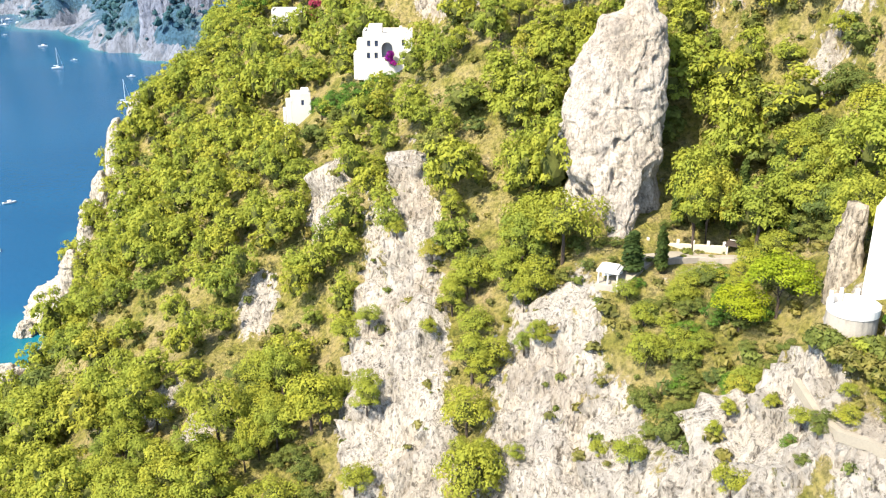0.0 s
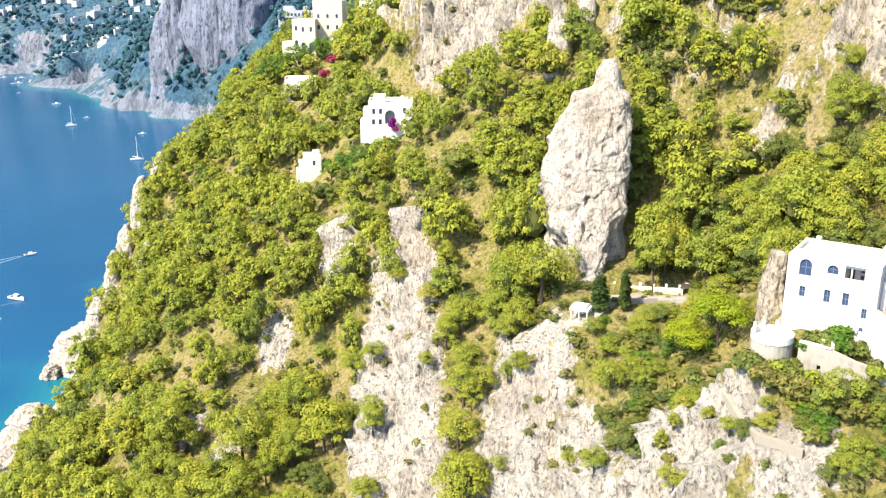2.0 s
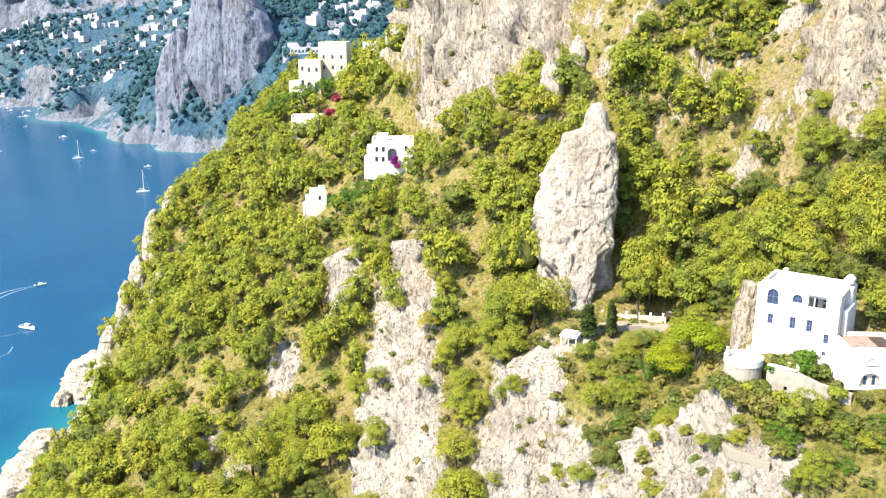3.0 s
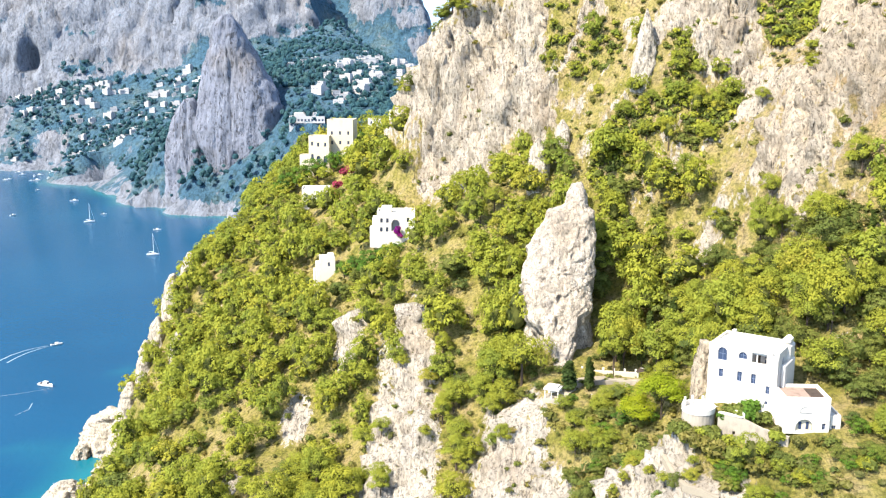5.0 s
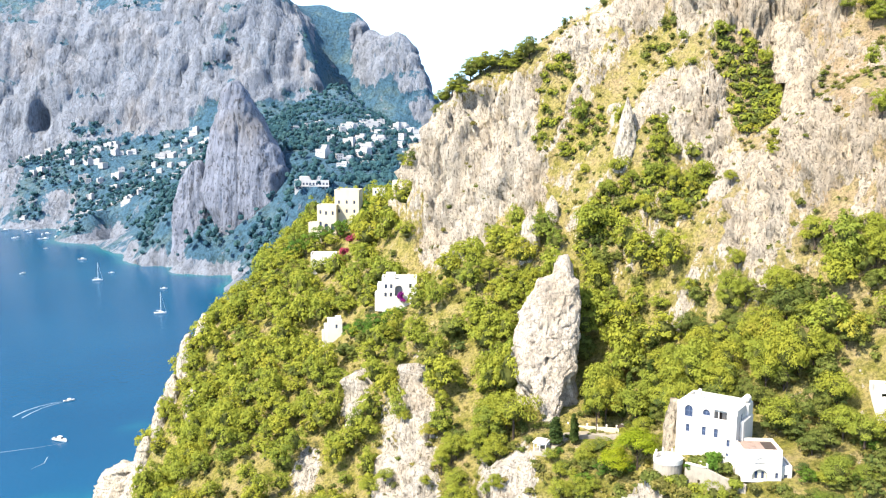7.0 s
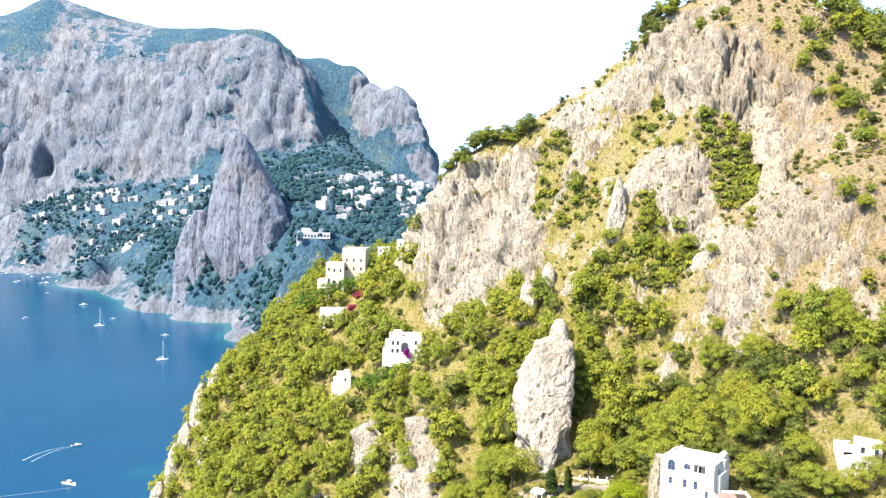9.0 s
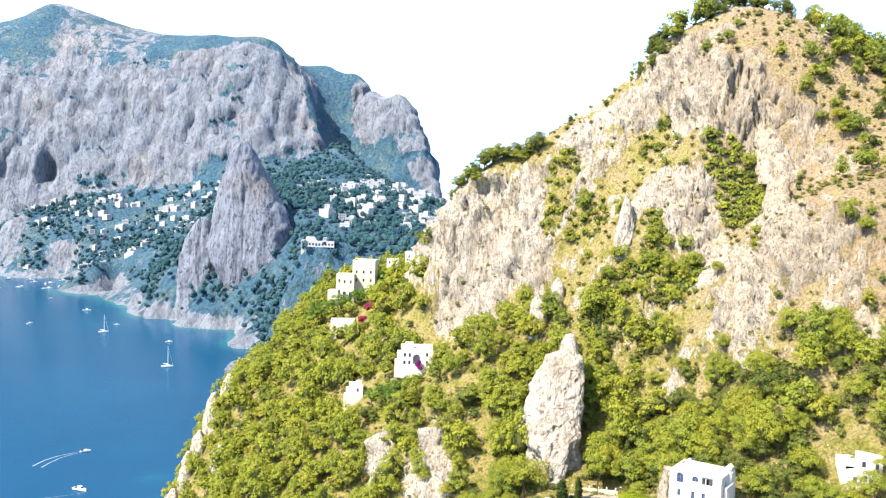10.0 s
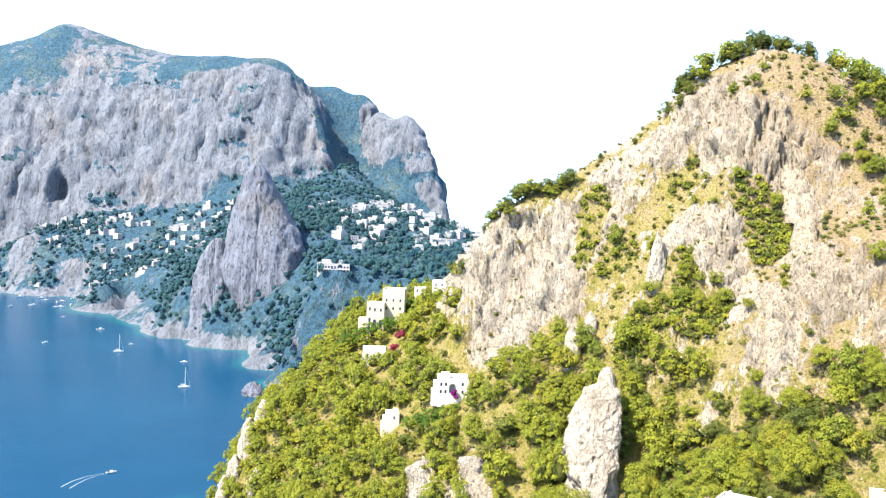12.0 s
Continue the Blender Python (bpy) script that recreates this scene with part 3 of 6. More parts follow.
# grassy ledges across the high cliffs
COVER = COVER * (1 - 0.5 * smooth(0.12, 0.34, fractal(GX / 19, GY / 19, GZ / 8, 4, 47)) * smooth(122, 138, GZ) * (0.25 + 0.75 * smooth(32, 48, GX)))
# dry meadows between the crags
MEADOW = [(42, 222, 6, 5, 0), (46, 206, 8, 5, 0), (36, 214, 6, 5, 0), (22, 221, 6, 4, 0), (43, 186, 9, 9, 0), (63, 169, 9, 8, 0), (74, 163, 6, 7, 0), (70, 149, 7, 8, 0), (58, 227, 6, 4, 0), (65, 230, 5, 4, 0), (95, 136, 8, 5, 0), (12, 212, 8, 7, 0), (97, 126, 10, 6, 0), (107, 121, 9, 6, 0), (88, 119, 8, 8, 0), (80, 112, 8, 8, 0)]
COVER = COVER * (1 - 0.75 * smooth(1.5, 0.5, patches(BX, BY, MEADOW) + 0.8 * NOISE20))
# tan earth on the slope east of the summit
COVER = COVER * (1 - 0.55 * smooth(98, 116, GX + 8 * NOISE20) * smooth(-0.25, 0.2, fractal(GX / 13, GY / 13, GZ / 20, 4, 45)))
nlen = np.sqrt(1 + SLOPE ** 2)
NX, NY, NZ = -dzdx / nlen, -dzdy / nlen, 1 / nlen
big = fractal(GX / 11, GY / 11, GZ / 24, 3, 51, 0.5, True)
mid = fractal(GX / 4.0, GY / 4.0, GZ / 10, 3, 61, 0.55, True)
fine = fractal(GX / 1.5, GY / 1.5, GZ / 3.5, 2, 71)
soft = fractal(GX / 9, GY / 9, GZ / 9, 3, 81)
steep = smooth(0.8, 1.8, SLOPE)
seam = value_noise(GX / 7.5 + 0.8 * mid, GY / 7.5 + 0.8 * mid, GZ / 70, 55)
cleft = smooth(0.13, 0.02, np.abs(seam)) * steep
groove = fractal(GX / 2.3, GY / 15, GZ / 15, 3, 57, 0.55, True) * (1 - steep)
joint, chunk = blocks(GX / 3.4 + 0.25 * mid, GY / 3.4, GZ / 7.5 + 0.2 * soft, 141)
joint2, chunk2 = blocks(GX / 1.6, GY / 1.6, GZ / 3.2, 151)
broken = COVER * (0.35 + 0.65 * steep) * (2.6 * (chunk - 0.5) - 1.5 * smooth(0.22, 0.0, joint) + 0.9 * (chunk2 - 0.5))
push = broken + COVER * 1.0 * groove - 3.6 * cleft * COVER + COVER * (steep * 3.8 * big + (0.6 + 2.4 * steep) * mid + (0.7 + 0.9 * steep) * fine) + (1 - COVER) * 0.7 * soft
# the path on the spur is trodden smooth
SPUR_PATH = [(42.7, 97.0), (42.8, 95.3), (43.4, 91), (44.2, 87.6), (46.2, 86.6), (49.4, 84.7)]
for (ax, ay), (bx, by) in zip(SPUR_PATH, SPUR_PATH[1:]):
    u, v = along(GX, GY, ax, ay, bx, by)
    push = np.where((u > -0.2) & (u < 1.2) & (np.abs(v) < 1.3), 0.12 * push, push)
VX, VY, VZ = GX + NX * push, GY + NY * push, GZ + NZ * push
hill_mesh = array_mesh("ground", np.stack([VX, VY, VZ], -1).reshape(-1, 3), grid_faces(len(gx), len(gy)), (M_GROUND,))
attr = hill_mesh.attributes.new("cover", "FLOAT", "POINT")
attr.data.foreach_set("value", COVER.astype(np.float32).ravel())
attr = hill_mesh.attributes.new("dry", "FLOAT", "POINT")
attr.data.foreach_set("value", (smooth(105, 150, GZ + 12 * NOISE20) * (0.25 + 0.75 * smooth(66, 108, GX + 8 * NOISE20))).astype(np.float32).ravel())
ground = tagged(new("ground", hill_mesh), "steep hillside of pale limestone, dry grass and soil above the sea", "hillside", kind="structure")


def at_grid(a, x, y):
    i = np.clip(np.searchsorted(gy, np.asarray(y)), 0, len(gy) - 1)
    j = np.clip(np.searchsorted(gx, np.asarray(x)), 0, len(gx) - 1)
    return a[i, j]


def ground_z(x, y):
    return float(at_grid(VZ, x, y))


# ---- the island beyond ----
fx = np.arange(-960, 330.1, 5.0)
fy = np.concatenate([np.arange(440, 1480, 7.0), np.arange(1480, 1860, 3.5), np.arange(1860, 2001, 14.0)])
FX, FY = np.meshgrid(fx, fy)
FZ = ISLAND.height(FX, FY)
# meet the hill where the two sheets touch
hz = HILL.height(FX[0], FY[0])
FZ = FZ + (hz - FZ[0])[None, :] * smooth(560, 440, FY) * smooth(-200, -180, FX) * smooth(215, 195, FX)
fdx, fdy = np.gradient(FZ, fx, axis=1), np.gradient(FZ, fy, axis=0)
FS = np.sqrt(fdx ** 2 + fdy ** 2)
fn = fractal(FX / 90, FY / 90, FZ / 90, 5, 91)
FCOVER = np.maximum(smooth(0.95, 1.35, FS + 0.45 * fn), smooth(17, 7, FZ + 14 * fn))
FCOVER = np.maximum(FCOVER, smooth(-420, -480, FX) * smooth(100, 125, FZ - 0.13 * (FX + 785)) * smooth(330, 270, FZ + 60 * fn))
FCOVER = FCOVER * np.where(FX > -600, 1 - 0.85 * smooth(150, 115, FZ - 0.13 * (FX + 600) * (FX < -340)) * smooth(7, 16, FZ + 18 * fn), 1)
# the scrub of the combe and of the plateau, its blue tone also painted shade
combe = smooth(-262, -246, FX + 0.25 * (FZ - 250)) * smooth(12, -6, FX + 171 + 0.62 * (FZ - 345) + 14 * fn) * smooth(1575, 1600, FY)
combe = combe * (1 - smooth(262, 290, FZ + 45 * fn) * smooth(-215, -200, FX) * smooth(380, 365, FZ))
FCOVER = FCOVER * (1 - 0.95 * combe)
FCOVER = np.maximum(FCOVER, 0.62 * smooth(250, 330, FZ) * smooth(-0.25, 0.3, fn) * smooth(-420, -500, FX))
FCOVER = np.maximum(FCOVER, smooth(-4, 12, FX + 171 + 0.62 * (FZ - 345) + 14 * fn) * smooth(1640, 1660, FY) * smooth(155, 170, FZ))
# broken rock along the near coast
FCOVER = np.maximum(FCOVER, 0.58 * smooth(-225, -205, FX) * smooth(26, 10, FZ + 50 * fn))
# green ledges across the cliffs
FCOVER = FCOVER * (1 - 0.6 * smooth(0.2, 0.42, fractal(FX / 80, FY / 80, FZ / 22, 4, 93)))
fl = np.sqrt(1 + FS ** 2)
fb = fractal(FX / 62, FY / 62, FZ / 130, 4, 95, 0.5, True)
fm = fractal(FX / 22, FY / 22, FZ / 55, 3, 97, 0.55, True)
fjoint, fchunk = blocks(FX / 34 + 0.3 * fm, FY / 34, FZ / 80, 161)
fjoint2, fchunk2 = blocks(FX / 13, FY / 13, FZ / 30, 171)
fcliff = FCOVER * smooth(0.6, 1.2, FS)
fpush = fcliff * (13 * (fchunk - 0.5) - 6 * smooth(0.2, 0.0, fjoint) + 3 * (fchunk2 - 0.5) + 5 * fb + 1 * fm) + FCOVER * (4.0 * fm + 4.0 * fb) + 3.0 * fractal(FX / 45, FY / 45, FZ / 45, 4, 99)
# the cavern at the foot of the great cliff
fpush = fpush - 40 * np.exp(-np.abs((FX + 718) / 12.5) ** 3 - np.abs((FZ - 176) / 20) ** 3) * (FX < -600)
fpush = fpush * smooth(440, 520, FY)
FVX, FVY, FVZ = FX - fdx / fl * fpush, FY - fdy / fl * fpush, FZ + fpush / fl
# this sheet carries its haze as blue in the material's colours
far_mesh = array_mesh("island_ground", np.stack([FVX, FVY, FVZ], -1).reshape(-1, 3), grid_faces(len(fx), len(fy)), (M_FAR_HAZED,))
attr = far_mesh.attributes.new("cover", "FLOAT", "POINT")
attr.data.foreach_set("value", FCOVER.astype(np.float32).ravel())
island_ground = tagged(new("island_ground", far_mesh), "far island mountain with cliffs, woods and a harbour bay, painted haze-blue", "mountain", kind="structure")


def far_cell(x, y):
    return int(np.clip(np.searchsorted(fy, y), 0, len(fy) - 1)), int(np.clip(np.searchsorted(fx, x), 0, len(fx) - 1))


# ---- the sea: a fine sheet near the coast in a wide one, one mesh ----
sx = np.concatenate([[-4900, -3500, -2200, -1500], np.arange(-1100, 260, 10), [600, 1500, 4900]])
sy = np.concatenate([[-4900, -2000, -800, -200, 0], np.arange(60, 1500, 10), [1800, 2500, 3500, 4900]])
SX, SY = np.meshgrid(sx, sy)
bed = np.where(SY < 440, HILL.height(np.clip(SX, -220, 260), np.clip(SY, 40, 440)), ISLAND.height(np.clip(SX, -1000, 330), np.clip(SY, 440, 1990)))
sn = fractal(SX / 60, SY / 60, SX * 0, 3, 111)
shallow = smooth(-14, -1, bed + 4 * sn) * (SX > -1000) * (SY > 60) * (SY < 1500)
sea_mesh = array_mesh("water", np.stack([SX, SY, SX * 0], -1).reshape(-1, 3), grid_faces(len(sx), len(sy)), (M_SEA,))
attr = sea_mesh.attributes.new("shallow", "FLOAT", "POINT")
attr.data.foreach_set("value", shallow.astype(np.float32).ravel())
water = tagged(new("water", sea_mesh), "calm deep blue sea turning turquoise along the rocks", "sea", kind="structure")


# ---- free-standing rocks ----
def crag(name, base, top, rx, ry, lean, seed, mat, label, rings=44, sides=56, rough=1.0, power=2.6, waist=None, group="", flute=2.6, caves=()):
    """A free-standing tower of rock: rings of uneven outline, pinched and broken by ridged noise."""
    h = top - base[2]
    u = np.linspace(0, 1, rings)[:, None] * np.ones((1, sides))
    a = np.linspace(0, 2 * np.pi, sides, endpoint=False)[None, :] * np.ones((rings, 1))
    prof = np.interp(u, *(waist or ((0, 0.5, 0.85, 1.0), (0.95, 1.0, 0.7, 0.12))))
    ca, sa = np.cos(a), np.sin(a)
    q = (np.abs(ca) ** power + np.abs(sa) ** power) ** (-1 / power)
    x, y, z = rx * prof * q * ca, ry * prof * q * sa, h * u
    s = rx * 0.5
    n1 = fractal((x + seed * 7) / s / 1.3, y / s / 1.3, z / s / flute, 3, seed, 0.5, True)
    n2 = fractal((x + seed * 7) / s * 1.8, y / s * 1.8, z / s * (2.9 / flute), 3, seed + 5, 0.55, True)
    d = rough * rx * (0.22 * n1 + 0.09 * n2) * np.clip(prof * 2.2, 0.2, 1)
    d = d + 0.075 * rough * rx * fractal((x + seed) / s * 4.5, y / s * 4.5, z / s * 3.6, 3, seed + 13, 0.65, True) * np.clip(prof * 2.2, 0.2, 1)
    for ca0, cu0, wa, wu, deep in caves:
        d = d - deep * rx * np.exp(-(np.abs(a - ca0) / wa) ** 2.5 - (np.abs(u - cu0) / wu) ** 2.5)
    x, y = x + ca * d + lean[0] * u, y + sa * d + lean[1] * u
    z = z + rx * 0.16 * fractal(x / s, y / s, z / s, 3, seed + 9) * (u > 0.05)
    v = np.stack([x, y, z], -1).reshape(-1, 3)
    i = np.arange(rings * sides).reshape(rings, sides)
    j = np.roll(i, -1, 1)
    quads = np.stack([i[:-1], j[:-1], j[1:], i[1:]], -1).reshape(-1, 4)
    me = array_mesh(name, np.vstack([v, v[-sides:].mean(0)[None] + [[0, 0, 0.3]]]), quads, (mat,))
    ob = new(name, me)
    bm = bmesh.new()
    bm.from_mesh(me)
    bm.verts.ensure_lookup_table()
    tip = bm.verts[len(v)]
    for k in range(sides):
        bm.faces.new((bm.verts[int(i[-1, k])], bm.verts[int(j[-1, k])], tip)).smooth = True
    bm.to_mesh(me)
    bm.free()
    ob.location = base
    return tagged(ob, label, "rock", group)


def stack(name, heights, west, east, lean, deep, seed, mat, label, size=1.0, rings=130, sides=120, caves=(), power=2.9, group="", tall=1.0):
    """A standing slab of rock: its west and east edges by height, a front that leans back, joints, blocks and hollows at that size.
    caves: x, height, half width, half height, depth."""
    z0, z1 = heights[0], heights[-1]
    z = z0 + (z1 - z0) * np.linspace(0, 1, rings)[:, None] * np.ones((1, sides))
    a = np.linspace(0, 2 * np.pi, sides, endpoint=False)[None, :] * np.ones((rings, 1))
    a = a + 0.35 * np.sin(2 * a)
    w, e = np.interp(z, heights, west), np.interp(z, heights, east)
    ca, sa = np.cos(a), np.sin(a)
    q = (np.abs(ca) ** power + np.abs(sa) ** power) ** (-1 / power)
    half = np.minimum(deep, 0.62 * (e - w) + 0.2 * deep)
    front = lean[0] + lean[1] * (z - z0)
    x, y = (w + e) / 2 + (e - w) / 2 * q * ca, front + half + half * q * sa
    k = 1 / size
    bend = fractal(x * k / 5, y * k / 5, z * k / 6 / tall, 3, seed + 3)
    joint, chunk = blocks(x * k / 4.6 + 0.4 * bend, y * k / 4.6, z * k / 7.0 / tall + 0.4 * bend, seed)
    joint2, chunk2 = blocks(x * k / 1.7, y * k / 1.7, z * k / 2.3 / tall, seed + 10)
    d = size * (0.5 * (chunk - 0.5) - 0.22 * smooth(0.10, 0.0, joint) + 0.16 * (chunk2 - 0.5) + 1.1 * bend + 0.5 * fractal(x * k / 1.3, y * k / 1.3, z * k / 1.6 / tall, 3, seed + 20, 0.6))
    d = d * np.clip((e - w) * k / 6, 0.25, 1)
    for cx, cz, wx, wz, depth in caves:
        d = d - depth * np.exp(-(np.abs(x - cx) / wx) ** 3 - (np.abs(z - cz) / wz) ** 3) * (sa < 0.2)
    x, y = x + ca * d, y + sa * d
    z = z + size * 0.6 * fractal(x * k / 2, y * k / 2, z * k / 2, 3, seed + 9) * (z > z0 + 0.05 * (z1 - z0))
    v = np.stack([x, y, z], -1).reshape(-1, 3)
    i = np.arange(rings * sides).reshape(rings, sides)
    j = np.roll(i, -1, 1)
    quads = np.stack([i[:-1], j[:-1], j[1:], i[1:]], -1).reshape(-1, 4)
    tip = np.full((sides, 1), len(v))
    lid = np.stack([i[-1], j[-1], tip[:, 0], tip[:, 0]], -1)
    me = mesh_of(name, np.vstack([v, v[-sides:].mean(0)[None] + [[0, 0, 0.25 * size]]]).tolist(), quads.tolist() + lid[:, :3].tolist(), True, (mat,))
    return tagged(new(name, me), label, "rock", group)


pinnacle = thing("rock_pinnacle", pose(0, 0, 0), "tall free-standing pinnacle of pale pitted limestone", "rock")
for piece in (
        stack("tower", (86, 91.5, 94, 96.5, 99, 102, 105, 110, 115, 118, 120.5, 123.4, 124.6, 127.5, 130.0), (27.6, 27.0, 25.4, 22.8, 21.5, 21.0, 20.6, 21.2, 22.2, 24.4, 26.6, 27.4, 31.2, 32.2, 33.4),
              (32.4, 32.8, 33.6, 35.2, 36.6, 37.0, 37.3, 38.0, 38.8, 39.0, 38.9, 38.7, 37.2, 36.6, 35.8), (139.8, 0.5), 4.6, 203, M_TOWER, "", 1.0, 170, 190,
              ((23.2, 96.4, 1.6, 2.4, 2.6), (35.0, 97.4, 1.5, 3.2, 3.2), (29.2, 104.2, 0.6, 0.9, 1.6), (27.4, 103.2, 0.5, 0.7, 0.7), (28.4, 99.2, 0.35, 0.8, 0.9), (33.2, 95.4, 1.0, 0.5, 0.8), (32.6, 113.8, 0.4, 0.6, 0.7), (36.0, 117.0, 0.4, 0.5, 0.9), (30.0, 109.6, 2.2, 0.25, 0.5))),
        stack("foot", (84, 92, 96, 99, 102), (21.4, 21.6, 21.8, 22.4, 23.5), (38.5, 38.0, 37.4, 36.6, 35.5), (148.4, 0.12), 4.0, 207, M_TOWER, "", 1.0, 50, 100)):
    piece.parent = pinnacle
    for key in ("label", "category", "group"):
        if key in piece:
            del piece[key]
crag("rock_spike", (57, 200, 140), 174, 3.8, 3.4, (0.5, 2), 5, M_ROCK, "small pointed limestone spike among bushes", 50, 50, 0.8, 2.2, ((0, 0.4, 0.7, 0.88, 1.0), (1.1, 0.9, 0.58, 0.3, 0.06)))
crag("rock_spike", (28, 199, 114), 138, 3.0, 3.0, (0.3, 2), 6, M_ROCK, "narrow limestone spike on the dry grass slope", 40, 40, 0.9)
crag("rock_spike", (35, 205, 122), 143, 2.4, 2.6, (0.6, 2), 7, M_ROCK, "narrow limestone spike on the dry grass slope", 40, 40, 0.9)
for hs, we, ea, ln, dp, sd in (
        ((148, 160, 172, 181, 186), (71.5, 72.0, 73.5, 75.0, 77.0), (86.0, 88.0, 87.0, 82.5, 79.0), (183.5, 0.62), 6.0, 251),
        ((156, 166, 174, 180), (63.5, 64.5, 66.0, 68.0), (72.0, 72.0, 72.0, 71.0), (198.5, 0.5), 5.0, 257),
        ((138, 148, 158, 168, 175), (100.0, 99.5, 100.5, 103.0, 105.0), (120.0, 119.0, 118.0, 115.0, 112.0), (123.5, 0.72), 7.0, 263),
        ((150, 160, 170, 179), (93.5, 95.5, 98.0, 101.5), (102.0, 104.0, 106.0, 106.5), (159.5, 0.85), 5.0, 269),
        ((124, 136, 148, 158), (77.5, 79.5, 83.0, 86.5), (86.0, 89.0, 92.0, 92.5), (137.5, 0.72), 5.0, 271),
        ((178, 190, 202, 210), (100.0, 101.0, 103.5, 105.0), (111.0, 112.0, 111.0, 109.0), (189.5, 0.7), 5.0, 277)):
    stack("rock_outcrop", hs, we, ea, ln, dp, sd, M_CRAG, "pale jointed limestone outcrop on the dry high slope", 1.7, 70, 80, (), 2.4, "outcrops on the high slope")
coast_crag = thing("coast_crag", pose(0, 0, 0), "tall limestone crag with a lower flank on the far coast, painted haze-blue", "rock")
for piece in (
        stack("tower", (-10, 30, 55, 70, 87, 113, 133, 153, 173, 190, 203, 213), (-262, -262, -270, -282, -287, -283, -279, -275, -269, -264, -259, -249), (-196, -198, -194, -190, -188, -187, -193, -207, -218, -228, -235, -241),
              (924, 0.15), 34, 211, M_FARROCK_HAZED, "", 6.0, 110, 120, tall=3.5),
        stack("flank", (-5, 40, 60, 80, 99, 112, 122), (-322, -322, -319, -315, -311, -304, -297), (-268, -268, -270, -274, -278, -282, -288), (950, 0.12), 20, 223, M_FARROCK_HAZED, "", 5.0, 60, 70, tall=3.0)):
    piece.parent = coast_crag
    for key in ("label", "category", "group"):
        if key in piece:
            del piece[key]
for bx, by, bz, bt, br, sd in ((-109, 276, 42, 64, 3.4, 31), (-112.5, 271, 34, 56, 3.0, 32), (-105, 284, 58, 79, 3.2, 33), (-100, 291, 70, 86, 2.8, 34), (-117, 264, 22, 42, 3.6, 35), (-120, 259, 12, 30, 3.4, 36), (-96, 258, 50, 64, 2.4, 37)):
    crag("cliff_pillar", (bx, by, bz), bt, br, br * 1.2, (0.8, 0.5), sd, M_ROCK, "pale limestone pillar on the wooded brink", 36, 40, 1.2, 2.2, ((0, 0.5, 0.8, 1.0), (1.25, 1.0, 0.7, 0.2)), "cliff pillars")
crag("islet", (-185, 682, -3), 11, 9, 8, (1, 1), 9, M_FARROCK_HAZED, "bare rock islet in the sea, painted haze-blue", 24, 36, 1.0, 2.0, ((0, 0.5, 0.8, 1.0), (1.1, 0.95, 0.6, 0.15)))
headland = crag("headland", (-138, 306, -4), 14, 12, 12, (3, 2), 12, M_ROCK, "pale jagged headland with sheer walls above the sea", 60, 90, 1.6, 2.2, ((0, 0.55, 0.8, 1.0), (1.12, 1.0, 0.8, 0.35)))
for bx, by, bt, br, sd in ((-149, 291, 5, 3, 11), (-141, 256, 5, 6, 14), (-137, 238, 6, 7, 15), (-135, 224, 6, 8, 16), (-139, 314, 9, 7, 20)):
    crag("shore_rock", (bx, by, -3), bt, br, br * 0.9, (1, 1), sd, M_ROCK, "pale jagged shore rock washed by the sea", 30, 44, 1.7, 1.8,
         ((0, 0.4, 0.75, 1.0), (1.15, 1.0, 0.75, 0.3)), "shore rocks")


# ---- trees and scrub ----
def ico(sub=0):
    bm = bmesh.new()
    bmesh.ops.create_icosphere(bm, subdivisions=sub + 1, radius=1.0)
    v = np.array([q.co[:] for q in bm.verts])
    f = np.array([[w.index for w in q.verts] for q in bm.faces])
    bm.free()
    return v, f


ICO_V, ICO_F = ico(0)
ROUND = [ico(1), ico(2)]


def unit(v):
    return v / np.linalg.norm(v, axis=1, keepdims=True)


def tufts(rng, p, nrm, size):
    """Small pointed leaf tufts at points p that face along nrm, one triangle each."""
    n = len(p)
    t = unit(np.cross(nrm, rng.normal(size=(n, 3))))
    b = np.cross(nrm, t)
    s = size * rng.uniform(0.6, 1.35, (n, 1))
    tri = np.stack([p - s * t - 0.45 * s * b, p + s * t - 0.35 * s * b, p + 0.9 * s * b], 1) + 0.16 * size * rng.normal(size=(n, 3, 3))
    return tri.reshape(-1, 3), np.arange(3 * n).reshape(-1, 3)


